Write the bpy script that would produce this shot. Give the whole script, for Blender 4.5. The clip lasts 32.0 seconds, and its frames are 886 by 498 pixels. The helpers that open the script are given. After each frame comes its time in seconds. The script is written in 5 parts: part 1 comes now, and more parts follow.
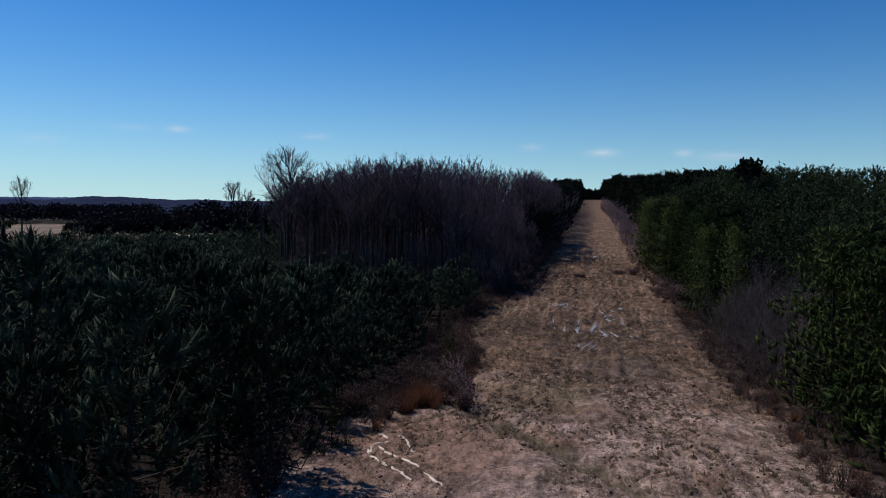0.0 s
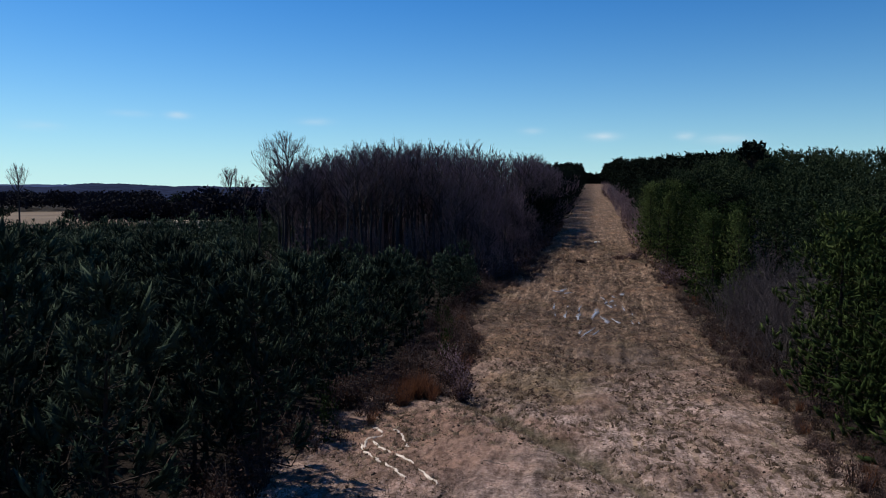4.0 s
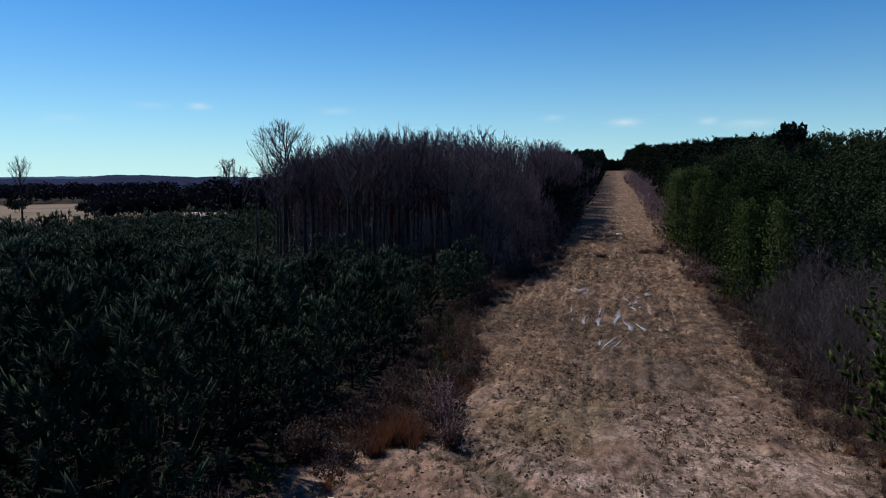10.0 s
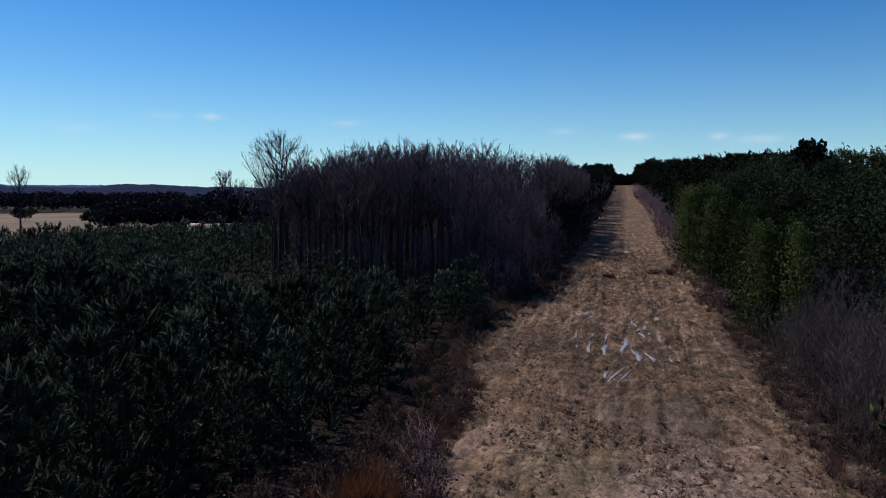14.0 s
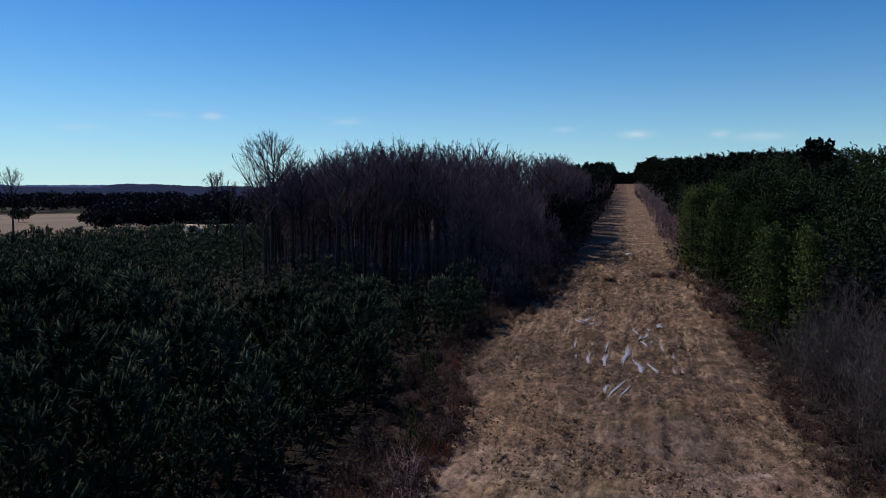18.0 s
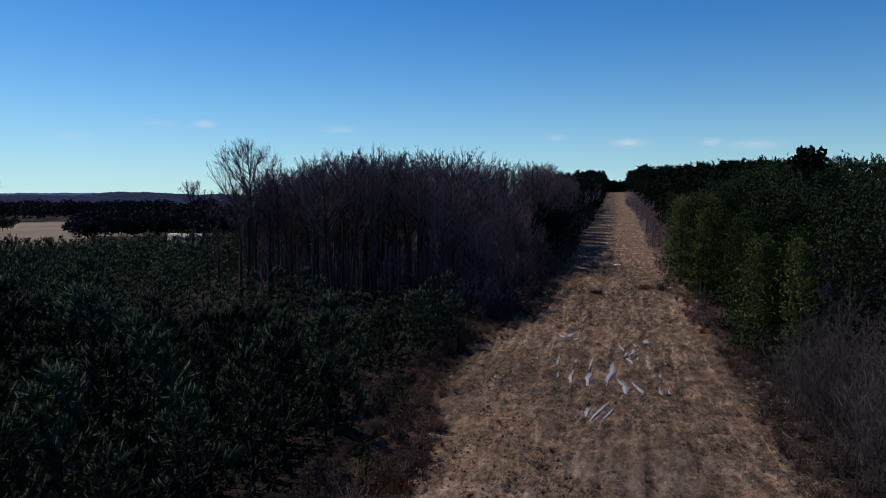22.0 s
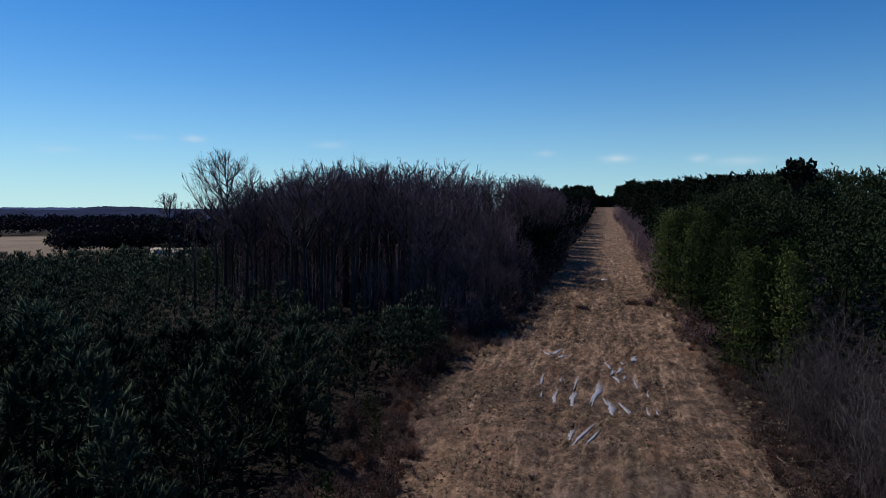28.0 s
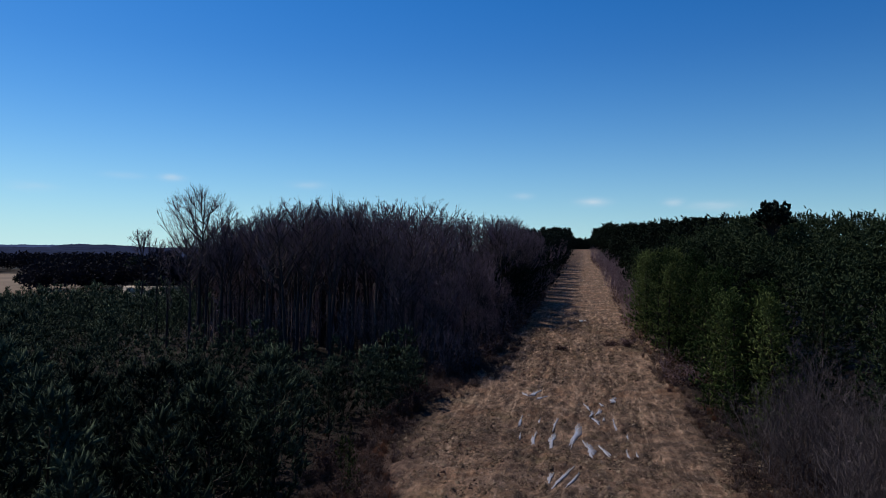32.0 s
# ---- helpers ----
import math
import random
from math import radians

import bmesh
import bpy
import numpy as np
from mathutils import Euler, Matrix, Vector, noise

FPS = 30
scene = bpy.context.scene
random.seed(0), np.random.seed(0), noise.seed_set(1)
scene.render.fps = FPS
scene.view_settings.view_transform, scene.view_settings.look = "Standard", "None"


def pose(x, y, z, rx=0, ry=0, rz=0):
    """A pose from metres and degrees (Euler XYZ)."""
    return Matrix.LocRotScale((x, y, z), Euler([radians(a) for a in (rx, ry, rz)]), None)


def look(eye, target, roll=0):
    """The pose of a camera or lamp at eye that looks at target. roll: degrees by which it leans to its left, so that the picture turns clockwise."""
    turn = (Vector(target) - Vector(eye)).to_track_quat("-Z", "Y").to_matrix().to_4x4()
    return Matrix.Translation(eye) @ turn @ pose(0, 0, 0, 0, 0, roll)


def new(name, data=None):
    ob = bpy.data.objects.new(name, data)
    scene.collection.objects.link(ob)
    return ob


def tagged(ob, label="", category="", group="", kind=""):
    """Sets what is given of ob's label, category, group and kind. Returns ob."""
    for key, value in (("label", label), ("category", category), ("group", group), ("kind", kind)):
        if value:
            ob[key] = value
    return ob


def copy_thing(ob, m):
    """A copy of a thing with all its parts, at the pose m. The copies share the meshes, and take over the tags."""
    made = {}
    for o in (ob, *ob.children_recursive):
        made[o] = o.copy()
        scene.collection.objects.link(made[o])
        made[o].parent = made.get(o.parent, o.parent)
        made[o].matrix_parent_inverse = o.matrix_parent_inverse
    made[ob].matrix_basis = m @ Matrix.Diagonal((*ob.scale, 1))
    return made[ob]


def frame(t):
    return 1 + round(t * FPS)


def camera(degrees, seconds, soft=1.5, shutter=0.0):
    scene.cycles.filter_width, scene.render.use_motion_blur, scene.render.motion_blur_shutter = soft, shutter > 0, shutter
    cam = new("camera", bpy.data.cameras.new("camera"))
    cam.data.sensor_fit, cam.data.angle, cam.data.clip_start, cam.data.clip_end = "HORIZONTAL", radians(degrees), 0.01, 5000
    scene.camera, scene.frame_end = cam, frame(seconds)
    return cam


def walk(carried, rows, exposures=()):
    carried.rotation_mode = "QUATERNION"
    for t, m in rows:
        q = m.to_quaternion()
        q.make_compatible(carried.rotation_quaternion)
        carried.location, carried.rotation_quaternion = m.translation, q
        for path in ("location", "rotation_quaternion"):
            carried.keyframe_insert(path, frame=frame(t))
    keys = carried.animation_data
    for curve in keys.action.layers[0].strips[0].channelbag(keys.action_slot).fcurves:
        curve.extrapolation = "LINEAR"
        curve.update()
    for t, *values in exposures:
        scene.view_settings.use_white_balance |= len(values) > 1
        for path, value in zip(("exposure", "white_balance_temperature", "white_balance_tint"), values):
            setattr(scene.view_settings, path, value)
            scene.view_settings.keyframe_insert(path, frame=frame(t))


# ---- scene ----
cam = camera(63.2, 32.0, soft=1.0)
PATH = [
    (0, (0.025, 1.124, 11.146), (-0.372, 3.081, 11.047), 0.3),
    (0.5, (-0.046, 1.210, 11.104), (-0.452, 3.166, 11.007), 0.5),
    (1, (-0.003, 1.221, 11.022), (-0.411, 3.177, 10.930), 0.4),
    (1.5, (0.001, 1.243, 11.021), (-0.404, 3.200, 10.931), 0.4),
    (2, (0.052, 1.340, 11.059), (-0.354, 3.295, 10.950), 0.1),
    (2.5, (0.045, 1.604, 11.027), (-0.344, 3.562, 10.907), 0.4),
    (3, (0.120, 1.675, 11.135), (-0.283, 3.629, 11.000), 0.3),
    (3.5, (0.085, 1.829, 11.231), (-0.313, 3.784, 11.093), -0.1),
    (5.5, (0.015, 3.529, 11.165), (-0.392, 5.480, 10.997), 0.1),
    (6, (-0.043, 4.220, 11.063), (-0.451, 6.169, 10.886), -0.3),
    (6.5, (0.007, 4.855, 11.014), (-0.409, 6.802, 10.836), -0.1),
    (7, (0.090, 5.467, 11.010), (-0.346, 7.410, 10.832), -0.4),
    (7.5, (0.152, 5.941, 11.143), (-0.284, 7.885, 10.971), -0.2),
    (8, (0.105, 6.597, 11.264), (-0.331, 8.540, 11.081), -0.7),
    (8.5, (0.085, 7.298, 11.379), (-0.353, 9.240, 11.191), -0.7),
    (9, (0.116, 7.885, 11.456), (-0.326, 9.827, 11.277), -0.2),
    (9.5, (0.143, 8.538, 11.398), (-0.313, 10.477, 11.230), -0.3),
    (10, (0.065, 9.067, 11.540), (-0.390, 11.006, 11.367), -0.6),
    (10.5, (0.063, 9.691, 11.479), (-0.391, 11.631, 11.304), -0.2),
    (11, (0.057, 10.268, 11.473), (-0.408, 12.205, 11.295), -0.3),
    (11.5, (0.073, 10.863, 11.563), (-0.394, 12.800, 11.389), -0.3),
    (12, (0.098, 11.401, 11.612), (-0.368, 13.339, 11.448), -0.8),
    (12.5, (0.102, 11.817, 11.644), (-0.378, 13.753, 11.492), -0.6),
    (13, (0.089, 12.195, 11.711), (-0.394, 14.131, 11.566), -0.3),
    (13.5, (0.144, 12.536, 11.758), (-0.336, 14.473, 11.618), -0.3),
    (14, (0.176, 12.767, 11.885), (-0.303, 14.704, 11.746), -0),
    (14.5, (0.118, 13.033, 12.100), (-0.358, 14.971, 11.962), -0.1),
    (16.5, (0.151, 14.221, 12.515), (-0.327, 16.159, 12.386), -0.1),
    (17, (0.175, 14.518, 12.372), (-0.297, 16.457, 12.240), -0),
    (17.5, (0.091, 14.808, 12.299), (-0.380, 16.747, 12.169), -0.4),
    (18, (0.218, 15.200, 12.288), (-0.265, 17.136, 12.145), -0.2),
    (18.5, (0.342, 15.602, 12.344), (-0.130, 17.540, 12.201), -0.6),
    (19, (0.352, 16.030, 12.289), (-0.119, 17.969, 12.163), -0.6),
    (19.5, (0.483, 16.316, 12.384), (0.013, 18.256, 12.269), -0.4),
    (20, (0.596, 16.550, 12.381), (0.125, 18.491, 12.269), -0.2),
    (20.5, (0.614, 16.868, 12.349), (0.143, 18.808, 12.236), -0.5),
    (21, (0.733, 17.183, 12.407), (0.269, 19.125, 12.291), -0.5),
    (21.5, (0.764, 17.593, 12.444), (0.299, 19.534, 12.320), -0.4),
    (22, (0.811, 18.071, 12.475), (0.347, 20.012, 12.354), -0.2),
    (22.5, (0.861, 18.348, 12.500), (0.390, 20.289, 12.393), -0.2),
    (23, (0.961, 18.658, 12.492), (0.501, 20.603, 12.400), -0.4),
    (23.5, (0.980, 18.920, 12.524), (0.527, 20.865, 12.416), -0),
    (24, (1.050, 19.336, 12.597), (0.591, 21.278, 12.472), -0.3),
    (24.5, (1.055, 19.742, 12.618), (0.588, 21.683, 12.499), -0),
    (25, (1.131, 20.061, 12.574), (0.683, 22.007, 12.456), 0),
    (25.5, (1.212, 20.228, 12.528), (0.762, 22.173, 12.414), 0.1),
    (27.5, (1.087, 20.327, 12.289), (0.642, 22.276, 12.206), -0),
    (28, (1.045, 20.341, 12.231), (0.609, 22.292, 12.152), -0.1),
    (28.5, (1.068, 20.317, 12.159), (0.638, 22.269, 12.076), -0.2),
    (29, (1.065, 20.295, 12.155), (0.631, 22.246, 12.070), -0.1),
    (29.5, (0.964, 20.317, 12.037), (0.555, 22.274, 11.957), -0.2),
    (30, (0.979, 20.330, 11.915), (0.576, 22.287, 11.832), -0.3),
    (30.5, (1.060, 20.401, 11.934), (0.661, 22.359, 11.849), 0.1),
    (31, (1.004, 20.349, 12.003), (0.605, 22.307, 11.917), -0.1),
    (31.5, (0.997, 20.378, 11.983), (0.599, 22.337, 11.901), -0.2),
    (31.9, (0.985, 20.400, 11.995), (0.610, 22.364, 11.930), -0.1),
    (32, (0.942, 20.760, 12.036), (0.565, 22.725, 12.071), 0.4),
]
walk(cam, [(t, look(eye, target, roll)) for t, eye, target, roll in PATH],
     exposures=[(0, -0.26, 6400, 11), (2, -0.24, 6400, 11), (3, -0.14, 6550, 9), (5.5, -0.01, 6580, 7), (12.5, -0.01, 6580, 7), (14.2, -0.08, 6550, 9), (17, -0.14, 6520, 10), (32, -0.16, 6500, 10)])

# ---- world and light ----
SUN_AZ, SUN_EL = -60.0, 50.0     # degrees: clockwise from the clearing's far end, above the horizon
world = bpy.data.worlds.new("sky")
scene.world = world
world.use_nodes = True
wn, wl = world.node_tree.nodes, world.node_tree.links
wn.clear()


def wmath(op, a, b=None, clamp=False):
    n = wn.new("ShaderNodeMath")
    n.inputs[2].default_value = 0.7
    n.operation, n.use_clamp = op, clamp
    for i, v in enumerate((a, b)):
        if v is None:
            continue
        if isinstance(v, (int, float)):
            n.inputs[i].default_value = v
        else:
            wl.new(v, n.inputs[i])
    return n.outputs[0]


sky = wn.new("ShaderNodeTexSky")
sky.sky_type, sky.sun_disc = "NISHITA", False
sky.sun_elevation, sky.sun_rotation = radians(SUN_EL), radians(SUN_AZ)
sky.altitude, sky.air_density, sky.dust_density, sky.ozone_density = 200.0, 1.0, 0.6, 3.0
tint = wn.new("ShaderNodeHueSaturation")
tint.inputs["Saturation"].default_value = 1.15
cool = wn.new("ShaderNodeMix")
cool.data_type, cool.blend_type = "RGBA", "MULTIPLY"
cool.inputs[0].default_value = 1.0
cool.inputs[7].default_value = (0.57, 0.905, 1.27, 1)
wl.new(sky.outputs[0], cool.inputs[6])
wl.new(cool.outputs[2], tint.inputs["Color"])
coord = wn.new("ShaderNodeTexCoord")
split = wn.new("ShaderNodeSeparateXYZ")
wl.new(coord.outputs["Generated"], split.inputs[0])
az = wmath("MULTIPLY", wmath("ARCTAN2", split.outputs[0], split.outputs[1]), 57.2958)
el = wmath("MULTIPLY", wmath("ARCSINE", split.outputs[2]), 57.2958)
wisp = wn.new("ShaderNodeTexNoise")
wisp.inputs["Scale"].default_value, wisp.inputs["Detail"].default_value = 38.0, 5.0
stretch = wn.new("ShaderNodeMapping")
stretch.inputs["Scale"].default_value = (1.0, 1.0, 3.5)
wl.new(coord.outputs["Generated"], stretch.inputs[0])
wl.new(stretch.outputs[0], wisp.inputs["Vector"])
# small fair-weather clouds low over the horizon: azimuth, elevation, half width, half height, density
CLOUDS = [(-31.6, 6.1, 0.7, 0.22, 0.55), (-34.8, 6.1, 1.1, 0.2, 0.22), (-21.6, 5.9, 1.1, 0.25, 0.25),
          (0.9, 4.7, 0.95, 0.26, 0.7), (6.9, 4.6, 0.6, 0.26, 0.5), (9.8, 4.3, 1.7, 0.3, 0.35),
          (-4.6, 5.2, 0.7, 0.22, 0.3), (-40.7, 5.0, 1.2, 0.28, 0.2)]
cover = None
for a, e, w, h, d in CLOUDS:
    dx = wmath("DIVIDE", wmath("SUBTRACT", az, a), w)
    dy = wmath("DIVIDE", wmath("SUBTRACT", el, e), h)
    r2 = wmath("ADD", wmath("MULTIPLY", dx, dx), wmath("MULTIPLY", dy, dy))
    g = wmath("MULTIPLY", wmath("EXPONENT", wmath("MULTIPLY", r2, -0.9)), d)
    cover = g if cover is None else wmath("MAXIMUM", cover, g)
cover = wmath("MULTIPLY", cover, wmath("MULTIPLY", wisp.outputs[0], 1.7), clamp=True)
mixc = wn.new("ShaderNodeMix")
mixc.data_type = "RGBA"
# pale haze low over the horizon, stronger towards the sun
haze = wmath("EXPONENT", wmath("MULTIPLY", wmath("MAXIMUM", el, 0.0), -0.19))
toward = wmath("COSINE", wmath("MULTIPLY", wmath("SUBTRACT", az, SUN_AZ), 0.017453))
haze = wmath("MULTIPLY", haze, wmath("MULTIPLY_ADD", toward, 0.22), clamp=True)
# the blue deepens with height
rise_ = wn.new("ShaderNodeMix")
rise_.data_type = "RGBA"
rise_.inputs[6].default_value, rise_.inputs[7].default_value = (1.0, 1.06, 1.0, 1), (0.60, 0.81, 0.90, 1)
wl.new(wmath("DIVIDE", el, 16.0, clamp=True), rise_.inputs[0])
deep = wn.new("ShaderNodeMix")
deep.data_type, deep.blend_type = "RGBA", "MULTIPLY"
deep.inputs[0].default_value = 1.0
wl.new(tint.outputs[0], deep.inputs[6])
wl.new(rise_.outputs[2], deep.inputs[7])
hazy = wn.new("ShaderNodeMix")
hazy.data_type = "RGBA"
wl.new(haze, hazy.inputs[0])
wl.new(deep.outputs[2], hazy.inputs[6])
hazy.inputs[7].default_value = (7.4, 10.6, 10.9, 1)
wl.new(cover, mixc.inputs[0])
wl.new(hazy.outputs[2], mixc.inputs[6])
mixc.inputs[7].default_value = (7.5, 8.8, 10.0, 1)
back = wn.new("ShaderNodeBackground")
back.inputs[1].default_value = 0.09
wl.new(mixc.outputs[2], back.inputs[0])
wout = wn.new("ShaderNodeOutputWorld")
wl.new(back.outputs[0], wout.inputs[0])

sun_data = bpy.data.lights.new("sun", "SUN")
sun_data.energy, sun_data.angle, sun_data.color = 5.0, radians(0.53), (1.0, 0.93, 0.84)
sun = new("sun", sun_data)
to_sun = Vector((math.sin(radians(SUN_AZ)) * math.cos(radians(SUN_EL)), math.cos(radians(SUN_AZ)) * math.cos(radians(SUN_EL)), math.sin(radians(SUN_EL))))
sun.rotation_euler = to_sun.to_track_quat("Z", "Y").to_euler()
sun.location = to_sun * 60


# ---- materials ----
def material(name, rough=0.8, spec=0.3):
    m = bpy.data.materials.new(name)
    m.use_nodes = True
    p = m.node_tree.nodes["Principled BSDF"]
    p.inputs["Roughness"].default_value = rough
    p.inputs["Specular IOR Level"].default_value = spec
    return m, m.node_tree.nodes, m.node_tree.links, p


def mnoise(nt, ln, vec, scale, detail=3.0, rough=0.55):
    n = nt.new("ShaderNodeTexNoise")
    n.inputs["Scale"].default_value, n.inputs["Detail"].default_value, n.inputs["Roughness"].default_value = scale, detail, rough
    if vec is not None:
        ln.new(vec, n.inputs["Vector"])
    return n.outputs[0]


def mramp(nt, ln, fac, stops):
    r = nt.new("ShaderNodeValToRGB")
    el_ = r.color_ramp.elements
    while len(el_) < len(stops):
        el_.new(0.5)
    for e, (pos, col) in zip(el_, stops):
        e.position, e.color = pos, (*col, 1)
    ln.new(fac, r.inputs[0])
    return r.outputs[0]


def mmix(nt, ln, fac, a, b, blend="MIX"):
    n = nt.new("ShaderNodeMix")
    n.data_type, n.blend_type = "RGBA", blend
    for i, v in ((0, fac), (6, a), (7, b)):
        if isinstance(v, (int, float)):
            n.inputs[i].default_value = v
        elif isinstance(v, tuple):
            n.inputs[i].default_value = (*v, 1)
        else:
            ln.new(v, n.inputs[i])
    return n.outputs[2]


def mmath(nt, ln, op, a, b=0.0, c=None, clamp=False):
    n = nt.new("ShaderNodeMath")
    n.operation, n.use_clamp = op, clamp
    for i, v in enumerate((a, b, c)):
        if v is None:
            continue
        if isinstance(v, (int, float)):
            n.inputs[i].default_value = v
        else:
            ln.new(v, n.inputs[i])
    return n.outputs[0]


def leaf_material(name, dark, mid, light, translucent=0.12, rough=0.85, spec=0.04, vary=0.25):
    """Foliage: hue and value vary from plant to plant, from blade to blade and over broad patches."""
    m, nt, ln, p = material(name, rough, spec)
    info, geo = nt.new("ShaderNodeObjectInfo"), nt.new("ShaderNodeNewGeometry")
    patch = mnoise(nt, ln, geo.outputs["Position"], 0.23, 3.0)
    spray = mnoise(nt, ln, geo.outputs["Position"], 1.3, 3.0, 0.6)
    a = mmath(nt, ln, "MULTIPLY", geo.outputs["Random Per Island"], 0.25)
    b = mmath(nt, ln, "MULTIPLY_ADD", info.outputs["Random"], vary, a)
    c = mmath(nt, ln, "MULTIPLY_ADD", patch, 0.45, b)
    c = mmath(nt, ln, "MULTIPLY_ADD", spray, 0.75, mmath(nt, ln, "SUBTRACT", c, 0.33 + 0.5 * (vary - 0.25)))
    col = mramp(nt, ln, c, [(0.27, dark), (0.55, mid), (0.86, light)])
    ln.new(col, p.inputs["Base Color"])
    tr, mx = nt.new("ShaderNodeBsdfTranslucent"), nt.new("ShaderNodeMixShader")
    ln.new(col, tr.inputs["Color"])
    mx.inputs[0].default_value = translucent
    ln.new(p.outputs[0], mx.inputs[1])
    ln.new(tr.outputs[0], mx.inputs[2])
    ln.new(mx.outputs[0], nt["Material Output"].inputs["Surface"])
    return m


def bark_material(name, dark, light, scale=14.0):
    m, nt, ln, p = material(name, 0.9, 0.2)
    mp, info, geo = nt.new("ShaderNodeMapping"), nt.new("ShaderNodeObjectInfo"), nt.new("ShaderNodeNewGeometry")
    mp.inputs["Scale"].default_value = (1, 1, 0.18)
    ln.new(geo.outputs["Position"], mp.inputs[0])
    n1 = mnoise(nt, ln, mp.outputs[0], scale, 5.0)
    n2 = mnoise(nt, ln, geo.outputs["Position"], 0.7, 2.0)
    f = mmath(nt, ln, "MULTIPLY_ADD", n2, 0.5, mmath(nt, ln, "MULTIPLY_ADD", info.outputs["Random"], 0.25, mmath(nt, ln, "MULTIPLY", n1, 0.5)))
    ln.new(mramp(nt, ln, f, [(0.3, dark), (0.85, light)]), p.inputs["Base Color"])
    bump = nt.new("ShaderNodeBump")
    bump.inputs["Strength"].default_value, bump.inputs["Distance"].default_value = 0.6, 0.03
    ln.new(n1, bump.inputs["Height"])
    ln.new(bump.outputs[0], p.inputs["Normal"])
    return m


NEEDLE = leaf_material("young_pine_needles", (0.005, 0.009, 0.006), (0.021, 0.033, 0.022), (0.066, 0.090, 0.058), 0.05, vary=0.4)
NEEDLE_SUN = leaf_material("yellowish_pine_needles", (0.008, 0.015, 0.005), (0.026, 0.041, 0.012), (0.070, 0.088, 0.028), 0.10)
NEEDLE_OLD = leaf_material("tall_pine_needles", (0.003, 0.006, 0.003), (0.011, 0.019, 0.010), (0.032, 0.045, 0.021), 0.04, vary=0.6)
# yellowish edge pines: brighter than the tall pines, with sunlight painted into the colour
NEEDLE_EDGE_LIT = leaf_material("sun_painted_pine_needles", (0.010, 0.020, 0.006), (0.036, 0.056, 0.017), (0.090, 0.112, 0.036), 0.12, vary=0.6)
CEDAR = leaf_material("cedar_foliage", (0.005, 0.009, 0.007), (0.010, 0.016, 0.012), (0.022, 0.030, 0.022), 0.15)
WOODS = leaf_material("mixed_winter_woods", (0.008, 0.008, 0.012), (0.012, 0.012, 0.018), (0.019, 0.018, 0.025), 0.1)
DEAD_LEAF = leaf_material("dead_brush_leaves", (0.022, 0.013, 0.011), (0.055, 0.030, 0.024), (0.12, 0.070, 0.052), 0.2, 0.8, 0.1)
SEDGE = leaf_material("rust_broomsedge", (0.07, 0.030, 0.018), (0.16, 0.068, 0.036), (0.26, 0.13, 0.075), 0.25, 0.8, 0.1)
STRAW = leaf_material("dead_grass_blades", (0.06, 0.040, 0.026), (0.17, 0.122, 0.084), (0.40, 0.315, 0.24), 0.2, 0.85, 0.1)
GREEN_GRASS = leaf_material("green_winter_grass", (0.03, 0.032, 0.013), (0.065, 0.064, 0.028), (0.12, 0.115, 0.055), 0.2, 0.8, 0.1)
BARK = bark_material("hardwood_bark", (0.014, 0.010, 0.012), (0.050, 0.037, 0.038))
TWIG = bark_material("hardwood_twigs", (0.062, 0.041, 0.054), (0.172, 0.118, 0.146), 3.0)
BRUSH_TWIG = bark_material("border_twigs", (0.094, 0.062, 0.072), (0.245, 0.165, 0.182), 3.0)
BRIAR = bark_material("briar_stems", (0.028, 0.019, 0.020), (0.095, 0.064, 0.062), 3.0)
PINE_BARK = bark_material("pine_bark", (0.012, 0.008, 0.007), (0.042, 0.028, 0.022))
GREY_TWIG = bark_material("grey_thicket_twigs", (0.020, 0.016, 0.018), (0.125, 0.100, 0.100), 5.0)

# left and right border of the open strip, along its length
EDGE_Y = [0, 20, 27, 34, 40, 50, 58, 66, 76, 84, 97, 120, 160, 230, 320, 420]
EDGE_L = [-9.0, -9.0, -8.8, -7.4, -6.9, -7.4, -9.5, -11.2, -11.6, -9.6, -7.8, -6.4, -6.0, -5.6, -4.8, -4.0]
EDGE_R = [8.6, 8.6, 8.7, 9.2, 9.4, 9.2, 9.8, 10.4, 10.0, 8.8, 7.8, 7.2, 7.2, 6.8, 5.2, 3.6]


